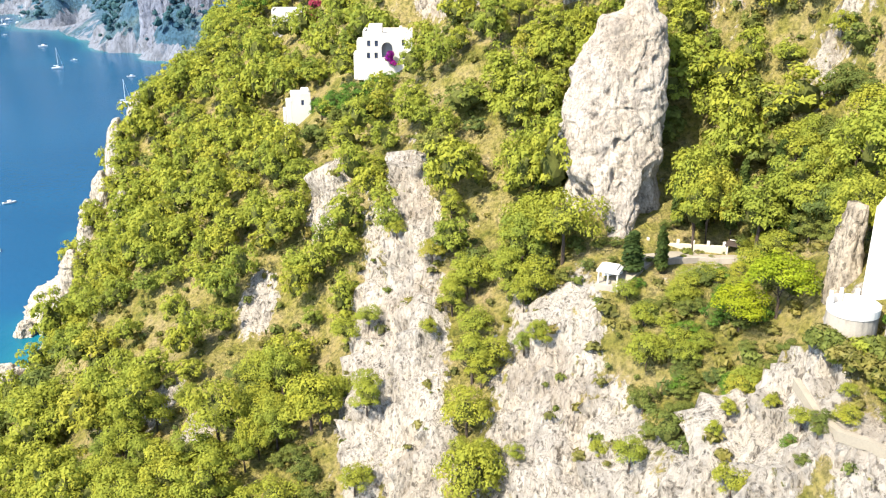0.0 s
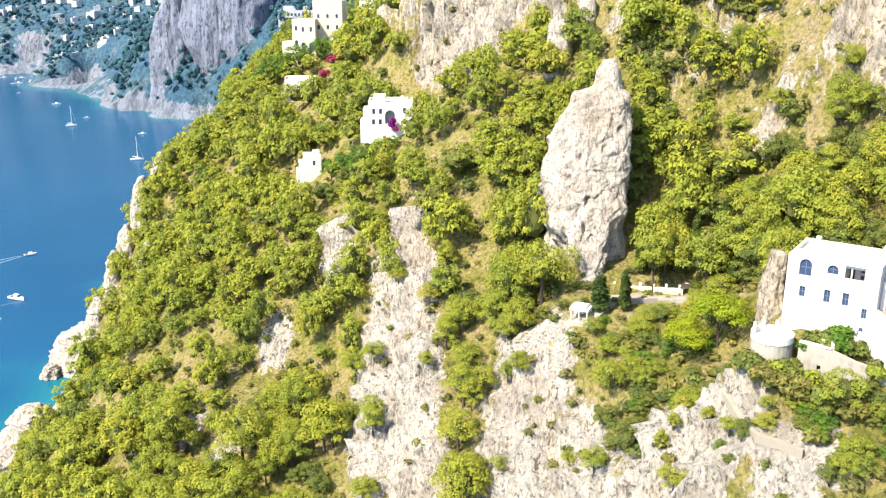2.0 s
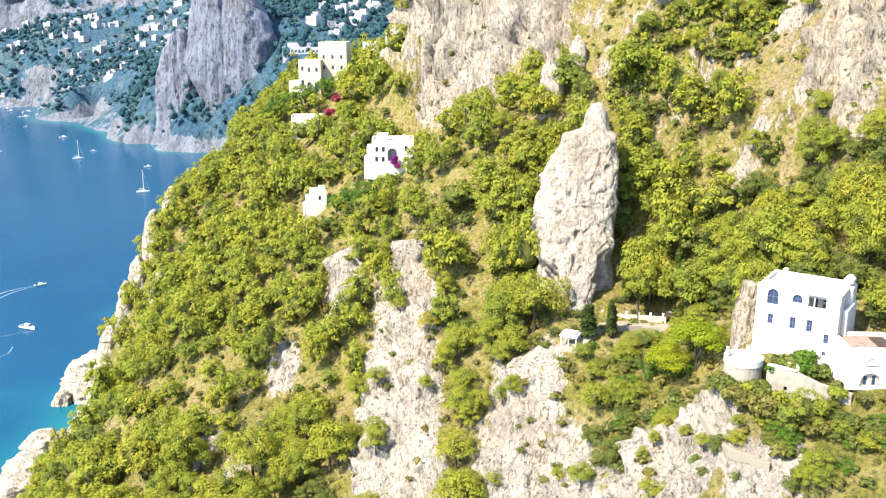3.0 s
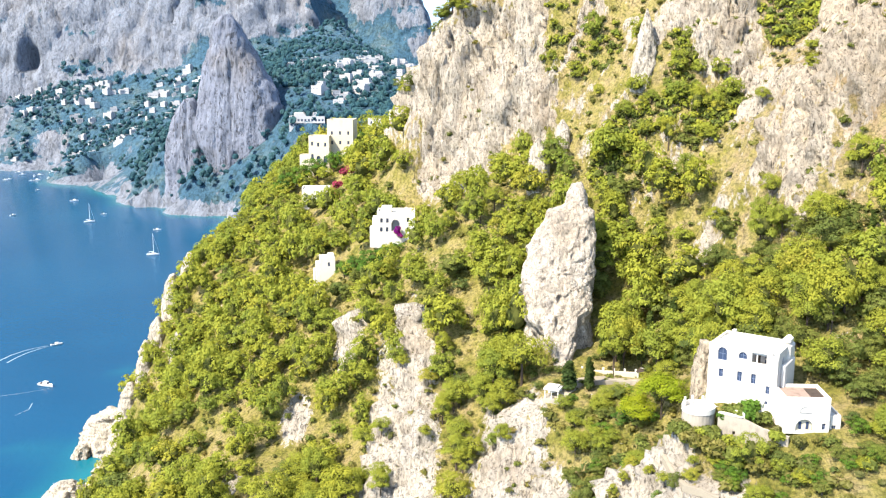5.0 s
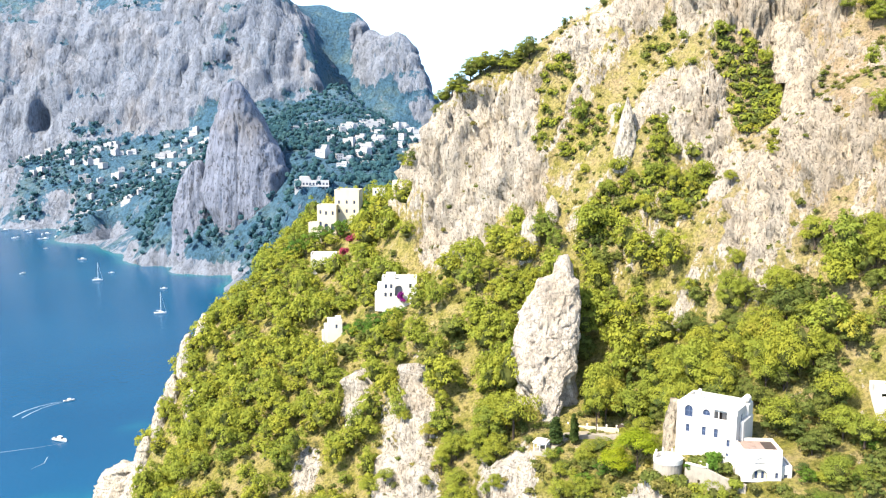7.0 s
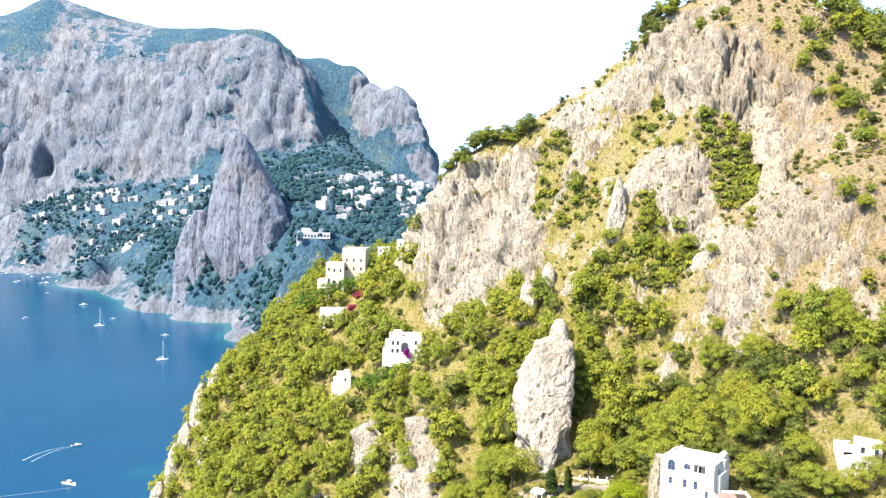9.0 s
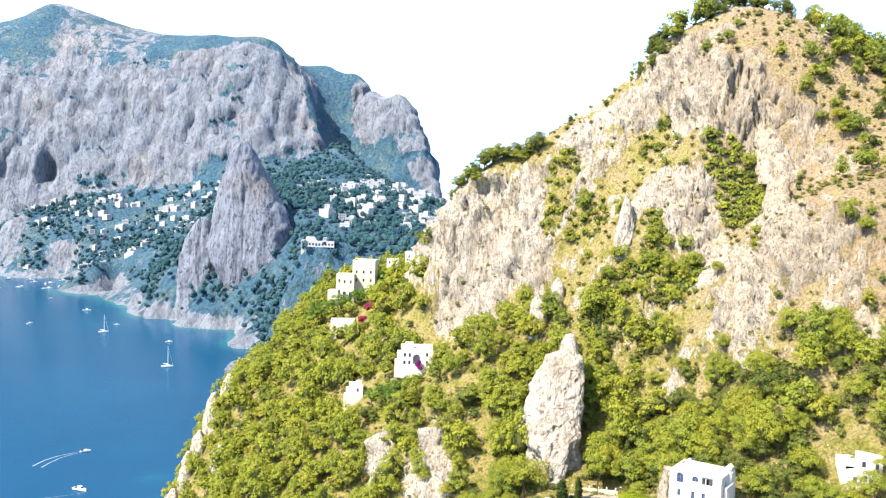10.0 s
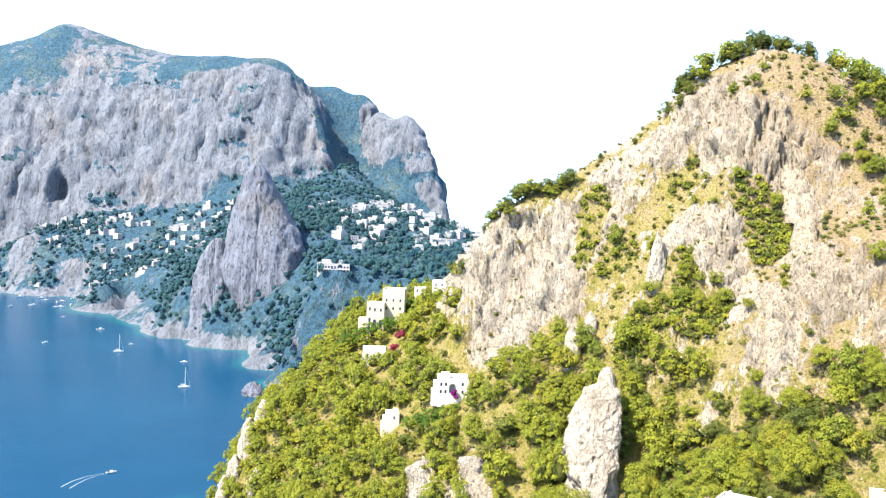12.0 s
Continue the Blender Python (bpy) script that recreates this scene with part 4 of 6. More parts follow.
def crown(rng, leaves, size, wide, high, middle, pads, under=0.35, flat=0.5, loose=1.0):
    """One leafy crown: flattened pads of leaf tufts on boughs round a dark inner body, with gaps between. wide and high: half sizes; middle: its height."""
    axes = np.array([wide * rng.uniform(0.82, 1.15), wide * rng.uniform(0.82, 1.15), high])
    turn = rng.uniform(0, 6.28)
    k = np.arange(pads)
    up = np.clip(-under + (1.0 + under) * (k + 0.5) / pads + rng.uniform(-0.1, 0.1, pads), -0.6, 0.99)
    ring = np.sqrt(1 - up ** 2)
    turns = 2.4 * k + turn + rng.uniform(-0.35, 0.35, pads)
    bough = np.stack([ring * np.cos(turns), ring * np.sin(turns), up], 1)
    at = bough * axes * rng.uniform(0.55, 0.55 + 0.42 * loose, (pads, 1)) + [[0.3 * loose, 0, 0]] * rng.normal(size=(pads, 1))
    radius = wide * rng.uniform(0.28, 0.48, pads)
    squash = flat * rng.uniform(0.75, 1.35, pads)
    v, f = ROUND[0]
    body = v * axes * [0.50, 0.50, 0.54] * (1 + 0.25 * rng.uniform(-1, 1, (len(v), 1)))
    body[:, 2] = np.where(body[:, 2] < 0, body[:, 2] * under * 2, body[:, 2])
    own = rng.choice(pads, size=leaves, p=radius ** 2 / (radius ** 2).sum())
    d = rng.normal(size=(leaves, 3)) + 0.5 * bough[own]
    d[:, 2] = np.where(d[:, 2] < -0.3, -d[:, 2], d[:, 2])
    d = unit(d)
    p = at[own] + d * (radius[own] * rng.uniform(0.55, 1.12, leaves))[:, None] * np.stack([np.ones(leaves), np.ones(leaves), squash[own]], 1)
    face = unit(d * [1, 1, 1.3] + 0.22 * rng.normal(size=d.shape) + [0, 0, 0.2])
    lv, lf = tufts(rng, p, face, size)
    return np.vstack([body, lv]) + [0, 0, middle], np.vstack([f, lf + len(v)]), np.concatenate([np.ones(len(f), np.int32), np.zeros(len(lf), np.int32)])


def foliage(rng, clumps, leaves, size, core=0.72):
    """Clumps (x, y, z, radius, flatness) of small leaf tufts on dense leafy cores: points, triangles and which triangles are core."""
    vs, fs, ms, base = [], [], [], 0
    for cx, cy, cz, r, flat in clumps:
        c = np.array([cx, cy, cz])
        v = ICO_V * core * r * (1 + 0.3 * rng.uniform(-1, 1, (len(ICO_V), 1))) * [1, 1, flat] + c
        d = rng.normal(size=(leaves, 3))
        d[:, 2] = np.where(d[:, 2] < -0.35, -d[:, 2], d[:, 2])
        d = unit(d)
        p = c + d * r * rng.uniform(0.72, 1.12, (leaves, 1)) * [1, 1, flat]
        lv, lf = tufts(rng, p, unit(d + 0.4 * rng.normal(size=d.shape) + [0, 0, 0.2]), size)
        vs += [v, lv]
        fs += [ICO_F + base, lf + base + len(v)]
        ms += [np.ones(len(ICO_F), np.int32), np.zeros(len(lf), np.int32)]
        base += len(v) + len(lv)
    return np.vstack(vs), np.vstack(fs), np.concatenate(ms)


def pine_crown(rng, leaves, size):
    """A pine: broad and layered, tall, or a low dome."""
    tall = rng.uniform(0.75, 1.35)
    return crown(rng, leaves, size, 3.1 / tall ** 0.35, 2.7 * tall, 2.4 + 1.3 * tall, int(rng.integers(13, 20)), 0.34, 0.72, 0.95)


def oak_crown(rng, leaves, size):
    return crown(rng, leaves, size, 2.5, 2.4, 2.3, 13, 0.5, 0.7, 0.8)


def cypress_crown(rng, leaves, size):
    return foliage(rng, [(rng.uniform(-0.18, 0.18), rng.uniform(-0.18, 0.18), 0.9 + 6.6 * (k + 0.5) / 9, 0.95 * (1 - 0.72 * ((k + 0.5) / 9) ** 1.6), 1.25) for k in range(9)], leaves, size)


def scrub_clumps(rng, n):
    return [(0, 0, rng.uniform(0.25, 0.5), rng.uniform(0.7, 0.95), rng.uniform(0.5, 0.8)) for k in range(n)]


def trunk_mesh(rng, height, r, limbs):
    bm = bmesh.new()
    bend = [(0, 0, -1.2), (rng.uniform(-0.1, 0.1), rng.uniform(-0.1, 0.1), height * 0.35), (rng.uniform(-0.3, 0.3), rng.uniform(-0.3, 0.3), height * 0.7),
            (rng.uniform(-0.4, 0.4), rng.uniform(-0.4, 0.4), height)]
    tube(bm, bend, [r * 1.25, r * 0.9, r * 0.6, r * 0.2])
    for k in range(limbs):
        a = k * 2.2 + rng.uniform(0, 1)
        z = height * (0.4 + 0.12 * k)
        w = height * 0.32
        tube(bm, [(0, 0, z), (w * 0.5 * math.cos(a), w * 0.5 * math.sin(a), z + 0.5), (w * math.cos(a), w * math.sin(a), z + 1.1)], [r * 0.45, r * 0.3, r * 0.1], 5)
    me = bpy.data.meshes.new("trunk")
    bm.to_mesh(me)
    bm.free()
    me.materials.append(M_BARK)
    return me


rng = np.random.default_rng(12)


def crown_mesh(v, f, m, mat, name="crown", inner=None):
    """The leaf tufts take the leaf material, the inner body a dark tone painted in for the crown's inner shade."""
    me = array_mesh(name, v, f, (mat, inner or M_INNER_SHADE), False)
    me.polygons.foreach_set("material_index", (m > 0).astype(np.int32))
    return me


def tree_kind(grow, leaves, size, mat, trunk_h, trunk_r, limbs, variants):
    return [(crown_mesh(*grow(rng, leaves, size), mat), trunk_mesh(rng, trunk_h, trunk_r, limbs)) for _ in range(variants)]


NEAR_PINES = tree_kind(pine_crown, 2600, 0.15, M_PINE, 5.2, 0.2, 4, 6)
NEAR_OAKS = tree_kind(oak_crown, 1800, 0.135, M_OAK, 3.6, 0.16, 3, 4)
NEAR_CYPRESS = tree_kind(cypress_crown, 110, 0.26, M_CYPRESS, 7.0, 0.15, 0, 2)
NEAR_BRIGHT = tree_kind(oak_crown, 1800, 0.135, M_BRIGHT, 3.6, 0.16, 3, 2)
UMBRELLA_PINES = tree_kind(lambda r, leaves, size: crown(r, leaves, size, 3.2, 2.5, 4.0, 24, 0.2, 0.7, 0.9), 4200, 0.125, M_UMBRELLA, 4.0, 0.17, 5, 2)
MID_PINES = [pine_crown(rng, 820, 0.245) for _ in range(10)]
FAR_PINES = [pine_crown(rng, 480, 0.32) for _ in range(10)]
FAR_OAKS = [oak_crown(rng, 480, 0.27) for _ in range(7)]
SCRUBS = [foliage(rng, scrub_clumps(rng, 1), 30, 0.27, 0.7) for _ in range(6)]


def plant(kind, name, x, y, scale, label, category, group, stretch=1.0, z=None):
    crown, trunk = kind
    m = pose(x, y, (ground_z(x, y) if z is None else z) - 0.3, 0, 0, rng.uniform(0, 360)) @ Matrix.Diagonal((scale, scale, scale * stretch, 1))
    ob = thing(name, m, label, category, group)
    part("crown", crown, None, ob)
    part("trunk", trunk, None, ob)
    return ob


def sow(name, templates, rows, mat, label, category, inner=None):
    """Many plants joined into one mesh. Rows: x, y, z, scale, stretch."""
    vs, fs, ms, tones, base = [], [], [], [], 0
    for x, y, z, s, st in rows:
        v, f, m = templates[int(rng.integers(len(templates)))]
        a = rng.uniform(0, 2 * math.pi)
        c, d = math.cos(a), math.sin(a)
        w = np.empty_like(v)
        w[:, 0], w[:, 1], w[:, 2] = x + s * (c * v[:, 0] - d * v[:, 1]), y + s * (d * v[:, 0] + c * v[:, 1]), z + s * st * v[:, 2]
        vs.append(w)
        fs.append(f + base)
        ms.append(m)
        tones.append(np.full(len(v), rng.uniform(), np.float32))
        base += len(v)
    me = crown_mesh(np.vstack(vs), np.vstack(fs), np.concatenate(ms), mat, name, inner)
    me.attributes.new("tone", "FLOAT", "POINT").data.foreach_set("value", np.concatenate(tones))
    return tagged(new(name, me), label, category, kind="stuff")


# how thickly trees stand: woods on the lower slopes, few on the high grass, a line along the crest
WOOD = 0.92 * smooth(134, 118, GZ + 10 * NOISE20) + 0.10
WOOD = np.where((GX > 85) & (GY < 140), np.maximum(WOOD, 0.9 * smooth(150, 135, GZ)), WOOD)
WOOD = np.maximum(WOOD, 0.75 * smooth(122, 134, GX + 6 * NOISE20) * smooth(185, 198, GY))
WOOD = np.where((GY > 246) & (GX > 78), np.maximum(WOOD, 0.75), np.where((GY > 238) & (GX > -8), 0.0, WOOD))
# thin places: x, y, half width, half length, turn
THIN = [(18, 108, 10, 22, 4), (40, 94, 12, 10, 0), (36, 139, 13, 4, -8), (58, 97, 12, 8, -20), (-5, 145, 4.5, 40, 2), (-17, 214, 9, 4, 0),
        (-47, 287, 7, 5, 0), (-50, 313, 12, 6, 0), (92, 92, 8, 5, 0), (30, 146, 10, 6, 0), (-5, 228, 5, 16, 20), (66, 84, 10, 6, 0), (9, 128, 3, 9, 0), (41, 134, 8, 3.5, -8), (-37, 226, 5, 4, 0), (-39, 150, 3.5, 12, -5), (-23, 150, 3.5, 15, 0), (-16, 128, 3, 13, 0), (-60, 175, 3, 10, 10),
        (-63, 212, 3, 9, 10), (-56, 193, 3, 7, 0), (-43, 158, 3, 10, -5), (6, 163, 5, 8, 0), (9, 155, 5, 6, 0), (8, 137, 4, 6, 0), (-21, 146, 4, 8, 0), (-15, 128, 4, 8, 0), (-67, 236, 3, 6, 0),
        (-66, 180, 3, 5, 0), (-32, 163, 3, 6, 0), (-36, 216, 6, 4, 0), (-27, 204, 6, 4, 0), (-17, 190, 5, 4, 0), (12, 170, 4, 6, 0), (-50, 172, 3, 6, 0)]
WOOD = WOOD * smooth(0.7, 1.3, patches(BX, BY, THIN) + 0.35 * NOISE20)
WOOD = np.maximum(WOOD, (0.9 - 0.5 * smooth(150, 165, GZ)) * BRUSH)
WOOD = WOOD * (1 - 0.36 * smooth(76, 92, GZ + 8 * NOISE20) * smooth(22, 12, GX) * smooth(180, 192, GY))
WOOD = WOOD * (0.5 + 0.5 * smooth(-0.3, 0.05, CAVERN + 0.5 * soft))
WOOD = WOOD * smooth(0.75, 0.40, COVER) * smooth(-1.5, 3.0, GZ - 4)
BUILT = [(58, 102, 11.5, 9.5), (66.5, 94, 6.5, 6), (-13.5, 221, 10, 9.5), (-48, 326, 13, 10), (-49, 297, 8, 7), (94, 102, 8, 7), (-36.5, 232, 5, 5), (25.7, 133, 3.5, 3.5), (31, 152, 10, 8), (30, 139, 7, 6), (47, 145, 11, 5), (39, 135, 8, 4.5), (-107, 274, 5, 6), (-101, 286, 5, 5), (-117, 262, 5, 5), (-96, 256, 3, 3)]

# kept free of tall trees, mostly so the camera sees houses, pavilion and terrace
SIGHT_GAPS = [(-14, 213, 9, 5), (-37, 224, 5, 4), (27, 127, 5, 5), (44, 114, 9, 6.5), (40, 129, 8, 4.5), (47, 125, 6, 4)]


def free(x, y):
    return all(abs(x - bx) > rx or abs(y - by) > ry for bx, by, rx, ry in BUILT)


# how far slopes face the camera near (0, -60, 165); those turned away get no trees
FACING_CAM = (NX * (0 - GX) + NY * (-60 - GY) + NZ * (165 - GZ)) / np.sqrt(GX ** 2 + (GY + 60) ** 2 + (165 - GZ) ** 2)
spots = []
cell = 4.35
for j in range(int((Y1 - Y0 - 8) / cell)):
    for i in range(int((X1 - X0 - 8) / cell)):
        x = X0 + 4 + (i + rng.uniform(0, 1)) * cell
        y = Y0 + 4 + (j + rng.uniform(0, 1)) * cell
        w = float(at_grid(WOOD, x, y))
        z = float(at_grid(VZ, x, y))
        behind = y > 262 and x > 20 or at_grid(FACING_CAM, x, y) < (-0.32 if x < -60 else -0.1)
        if z < 2.5 or x < -119 and y < 330 or behind or rng.uniform() > w * 0.97 or not free(x, y) or any(abs(x - cx) < rx and abs(y - cy) < ry for cx, cy, rx, ry in SIGHT_GAPS):
            continue
        if y < 80 and x > -10 or abs(x) > 175:
            continue
        spots.append((x, y, z))
near_pine, near_oak, mid_pine, far_pine, far_oak = 0, 0, [], [], []
for x, y, z in spots:
    s = float(np.clip(rng.normal(1.1, 0.25), 0.6, 1.7))
    if y > 246 and x > 70:
        s *= 1.2
    if 27 < x < 53 and 104 < y < 133:
        s *= 0.62
    if z > 135 and y < 246 and x < 118:
        s *= 0.62
    elif x > 36 and 104 < y < 165 and z < 128:
        s *= 1.12
    broad = at_grid(NOISE20, x, y) + rng.uniform(-0.3, 0.3) > 0.22 or x > 28 and y < 165 and z < 130 and rng.uniform() < (0.72 if x > 56 else 0.5)
    close = -62 < x < 84 and 84 < y < 152
    if close and near_pine + near_oak < 285:
        if broad:
            plant(NEAR_OAKS[near_oak % 4], "evergreen_oak", x, y, s, "dark green evergreen oak on the rocky slope", "tree", "evergreen oaks on the slope", rng.uniform(0.85, 1.15), z - 0.3)
            near_oak += 1
        else:
            plant(NEAR_PINES[near_pine % 6], "pine_tree", x, y, s, "yellow-green pine with a clumped crown on the slope", "tree", "pines on the slope", rng.uniform(0.95, 1.45), z - 0.5)
            near_pine += 1
    elif broad:
        far_oak.append((x, y, z - 0.4, s, rng.uniform(0.85, 1.15)))
    else:
        (mid_pine if y < 205 else far_pine).append((x, y, z - 1.0, s, rng.uniform(0.9, 1.6)))
sow("pine_wood", MID_PINES, mid_pine, M_PINE, "yellow-green pine wood covering the steep slope", "trees")
sow("pine_wood", FAR_PINES, far_pine, M_PINE, "yellow-green pine wood below the high cliffs", "trees")
sow("evergreen_wood", FAR_OAKS, far_oak, M_OAK, "dark green evergreen trees mixed into the pine wood", "trees")

# scrub: thick on grass, thin on rock
scrub, heath = [], []
cell = 2.6
for j in range(int((Y1 - Y0 - 8) / cell)):
    for i in range(int((X1 - X0 - 8) / cell)):
        x = X0 + 4 + (i + rng.uniform(0, 1)) * cell
        y = Y0 + 4 + (j + rng.uniform(0, 1)) * cell
        z = float(at_grid(VZ, x, y))
        if z < 3 or y > 262 or x < -140 or (y < 75 and x > -10) or abs(x) > 170 or not free(x, y):
            continue
        c = float(at_grid(COVER, x, y))
        if rng.uniform() < ((0.8 if x > 20 and y < 132 else 0.68) if c < 0.45 else 0.3 if y < 170 else 0.34):
            row = (x, y, z - 0.15, float(np.clip(rng.normal(1.15 if x > 20 and y < 132 else 0.85, 0.38), 0.3, 2.1)), rng.uniform(0.7, 1.3))
            (heath if rng.uniform() < 0.62 else scrub).append(row)
# thickets in the gullies of the high slope
thicket, brushwood = [], []
for j in range(90):
    for i in range(110):
        x, y = 15 + (i + rng.uniform(0, 1)) * 1.5, 145 + (j + rng.uniform(0, 1)) * 1.25
        if at_grid(BRUSH, x, y) > 0.3 + 0.5 * rng.uniform() and at_grid(FIN, x, y) < 0.6 and math.hypot(x - 57, y - 198) > 5.5 and (y < 212 or rng.uniform() < 0.45):
            (thicket if rng.uniform() < 0.45 else brushwood).append((x, y, ground_z(x, y) - 0.2, rng.uniform(0.9, 2.2), rng.uniform(0.8, 1.4)))
sow("thicket", SCRUBS, thicket, M_OAK, "dense green bushes filling the rocky gullies", "bushes")
sow("thicket", SCRUBS, brushwood, M_PINE, "dense yellow-green bushes filling the rocky gullies", "bushes")
sow("dry_scrub", SCRUBS, heath, M_SCRUB, "low dry olive-yellow scrub on grass and rock ledges", "scrub", M_SCRUB)
sow("green_scrub", SCRUBS, scrub, M_OAK, "low dark green bushes on grass and rock ledges", "scrub")

# leafy bushes: below the terrace, below the villa's garden and on the spur
for x0, x1, y0, y1, n, lo, hi in ((28, 50, 103, 131, 70, 0.45, 0.85), (50, 76, 80, 93, 46, 0.5, 0.8), (40, 54, 84, 93, 10, 0.35, 0.55), (76, 92, 84, 96, 16, 0.6, 0.9), (38, 57, 136.5, 142, 9, 0.35, 0.5)):
    for k in range(n):
        x, y = rng.uniform(x0, x1), rng.uniform(y0, y1)
        if x < 66 and y > 97.5 - 0.72 * (x - 50) and y < 100 and x > 44 or not free(x, y):
            continue
        kind, hue = ((NEAR_OAKS, "dark green"), (NEAR_BRIGHT, "fresh green"), (NEAR_OAKS, "dark green"), (NEAR_PINES, "yellow-green"))[k % 4]
        plant(kind[k % 2], "leafy_bush", x, y, rng.uniform(lo, hi), hue + " leafy bush on the slope", "bush", "leafy bushes on the slope", rng.uniform(0.8, 1.0), ground_z(x, y) - 0.5)
plant(NEAR_CYPRESS[1], "conifer", 30.0, 133.4, 1.0, "broad dark green conical conifer beside the pavilion", "tree", "", 1.0).scale = (1.9, 1.9, 0.92)
for x, y, s in ((28.4, 140.4, 0.5), (30.7, 140.6, 0.46), (26.6, 141.2, 0.42), (25.5, 141, 0.5), (28, 143.5, 0.42), (23.5, 137.5, 0.55), (37.5, 145.5, 0.45), (27.5, 136.5, 0.35), (33, 135.6, 0.35), (31.5, 136.8, 0.3), (22.5, 143, 0.6), (38.8, 137.2, 0.3), (43, 136.4, 0.32)):
    plant(NEAR_OAKS[int(x) % 4], "leafy_bush", x, y, s, "dark green leafy bush at the foot of the pinnacle", "bush", "leafy bushes on the slope", 0.9)
# single trees that stand out
for x, y, s in ((86.5, 93.5, 1.25), (91, 92.5, 1.1), (96, 92, 1.2), (101, 93, 1.3), (104, 97, 1.2), (84, 98, 1.2), (85, 104, 1.3), (103, 104, 1.3)):
    plant(NEAR_PINES[int(x) % 6], "pine_tree", x, y, s, "yellow-green pine in front of a white house", "tree", "pines round the white house")
# three pines close beside the pinnacle
for x, y, s in ((41.0, 140.6, 1.25), (43.6, 142.6, 1.4), (42.4, 145.8, 1.5)):
    plant(NEAR_PINES[int(x) % 6], "pine_tree", x, y, s, "tall yellow-green pine close beside the pinnacle", "tree", "pines beside the pinnacle", 1.5)
# the close pine wood behind the villa
for k in range(80):
    x, y = rng.uniform(52, 112), rng.uniform(106, 150)
    if at_grid(WOOD, x, y) > 0.45 and ground_z(x, y) < 138 and free(x, y) and math.hypot(x - 62, y - 104) > 9:
        plant((NEAR_PINES[k % 6], NEAR_OAKS[k % 4])[k % 3 == 0], "pine_tree" if k % 3 else "evergreen_oak", x, y, rng.uniform(0.85, 1.3), "olive-green tree in the close wood behind the villa", "tree", "trees behind the villa", rng.uniform(1.0, 1.4))
plant(UMBRELLA_PINES[0], "pine_tree", 46.0, 114.6, 1.45, "large bright pine with a broad crown beside the villa", "tree", "", 0.95)
plant(UMBRELLA_PINES[1], "pine_tree", 41.4, 115.2, 1.15, "large bright pine with a broad crown beside the villa", "tree", "", 0.9)
for x, y, s in ((34.2, 133.0, 1.05), (35.0, 134.5, 0.8), (39.5, 146, 1.25), (41.5, 149, 1.45), (43.5, 145.5, 1.0), (46, 147, 1.3), (48, 144, 1.05), (50, 146, 1.35), (53, 143, 1.1), (55, 145, 1.3), (57, 140, 1.15), (50.5, 141, 0.9),
                (52, 128, 0.8), (88, 122, 1.0), (92, 126, 0.9), (84, 124, 0.95), (19, 160, 1.1), (17, 157, 0.9)):
    plant(NEAR_CYPRESS[int(s * 20) % 2], "cypress", x, y, s, "slim dark green cypress", "tree", "cypresses")
for x, y, s in ((-26, 216, 1.5), (-20, 214.0, 1.35), (-16, 213.0, 1.2), (-30, 220, 1.3), (-6, 214, 0.9), (-22, 211, 1.3), (-13, 213, 0.9), (-62, 290, 1.0), (-68, 296, 1.0), (-45, 282, 0.8)):
    plant(NEAR_BRIGHT[0], "broadleaf_tree", x, y, s, "fresh green broadleaf tree below a white house", "tree", "broadleaf trees by the houses")
for x, y, s in ((-8.5, 161, 0.62), (-2, 138, 0.5), (-13, 149, 0.7), (-12, 133, 0.75), (-17, 137, 0.8), (-13, 119, 0.85), (15.5, 126, 0.5), (22, 108, 0.45), (11, 113, 0.5), (4.5, 146, 0.9), (5.5, 137, 0.95),
                (6.5, 128, 0.9), (12, 146, 0.8), (13.5, 137, 0.8), (15, 140, 0.75)):
    plant(NEAR_PINES[int(s * 20) % 5], "pine_tree", x, y, s, "small rounded pine rooted in the bare rock", "tree", "pines on the rock")
HIGH_TREES = ((80.9, 171.8), (76.6, 148.1), (73.4, 144.2), (92.1, 129.6), (95.3, 126), (103.9, 121.8), (67.2, 157.7), (46.6, 177.8), (45.3, 190.6), (64.2, 188.7), (55.9, 187.6), (60.6, 182.6), (51.3, 194.3), (69.2, 176.3),
              (63.4, 172.7), (89, 163.2), (111, 138.3), (106.9, 140.2), (121.2, 199), (125.9, 191.5), (129.3, 183.8), (127, 172.2), (15.7, 197.2), (11.8, 194.9), (5.7, 223.9), (33.7, 184.2), (40.1, 175), (90, 231.1), (95.5, 223), (68, 184), (58, 193))
for k, (x, y) in enumerate(HIGH_TREES):
    plant(NEAR_PINES[k % 6], "pine_tree", x, y, 0.62 + 0.3 * ((k * 7) % 5) / 4, "single pine on the dry high slope", "tree", "pines on the high slope", 1.1 + 0.25 * (k % 3))
for x, y, s in ((-17.1, 151.4, 0.95), (1.7, 162.4, 0.9), (-1.7, 154.4, 0.75), (10.8, 145.9, 0.85), (13.1, 128.5, 0.6), (15, 126.3, 0.6), (5.1, 129.9, 1.15), (-11.7, 129, 0.9), (8.2, 130, 0.95), (25, 102.4, 0.7), (40.1, 96.9, 0.35), (41.6, 91.4, 0.45),
                (36, 99.8, 0.4), (33.8, 97.3, 0.4), (34.5, 113.7, 0.6), (32.7, 119.9, 0.5), (34.2, 90.4, 0.7), (53.1, 80.7, 0.6), (-26.9, 152, 0.8), (-29.2, 136.6, 1.2), (-32.3, 148.1, 1.3), (1.9, 142.9, 0.9), (4.1, 149.6, 0.85)):
    plant(NEAR_PINES[int(s * 20) % 5], "pine_tree", x, y, s, "small rounded pine rooted in the bare rock", "tree", "pines on the rock")
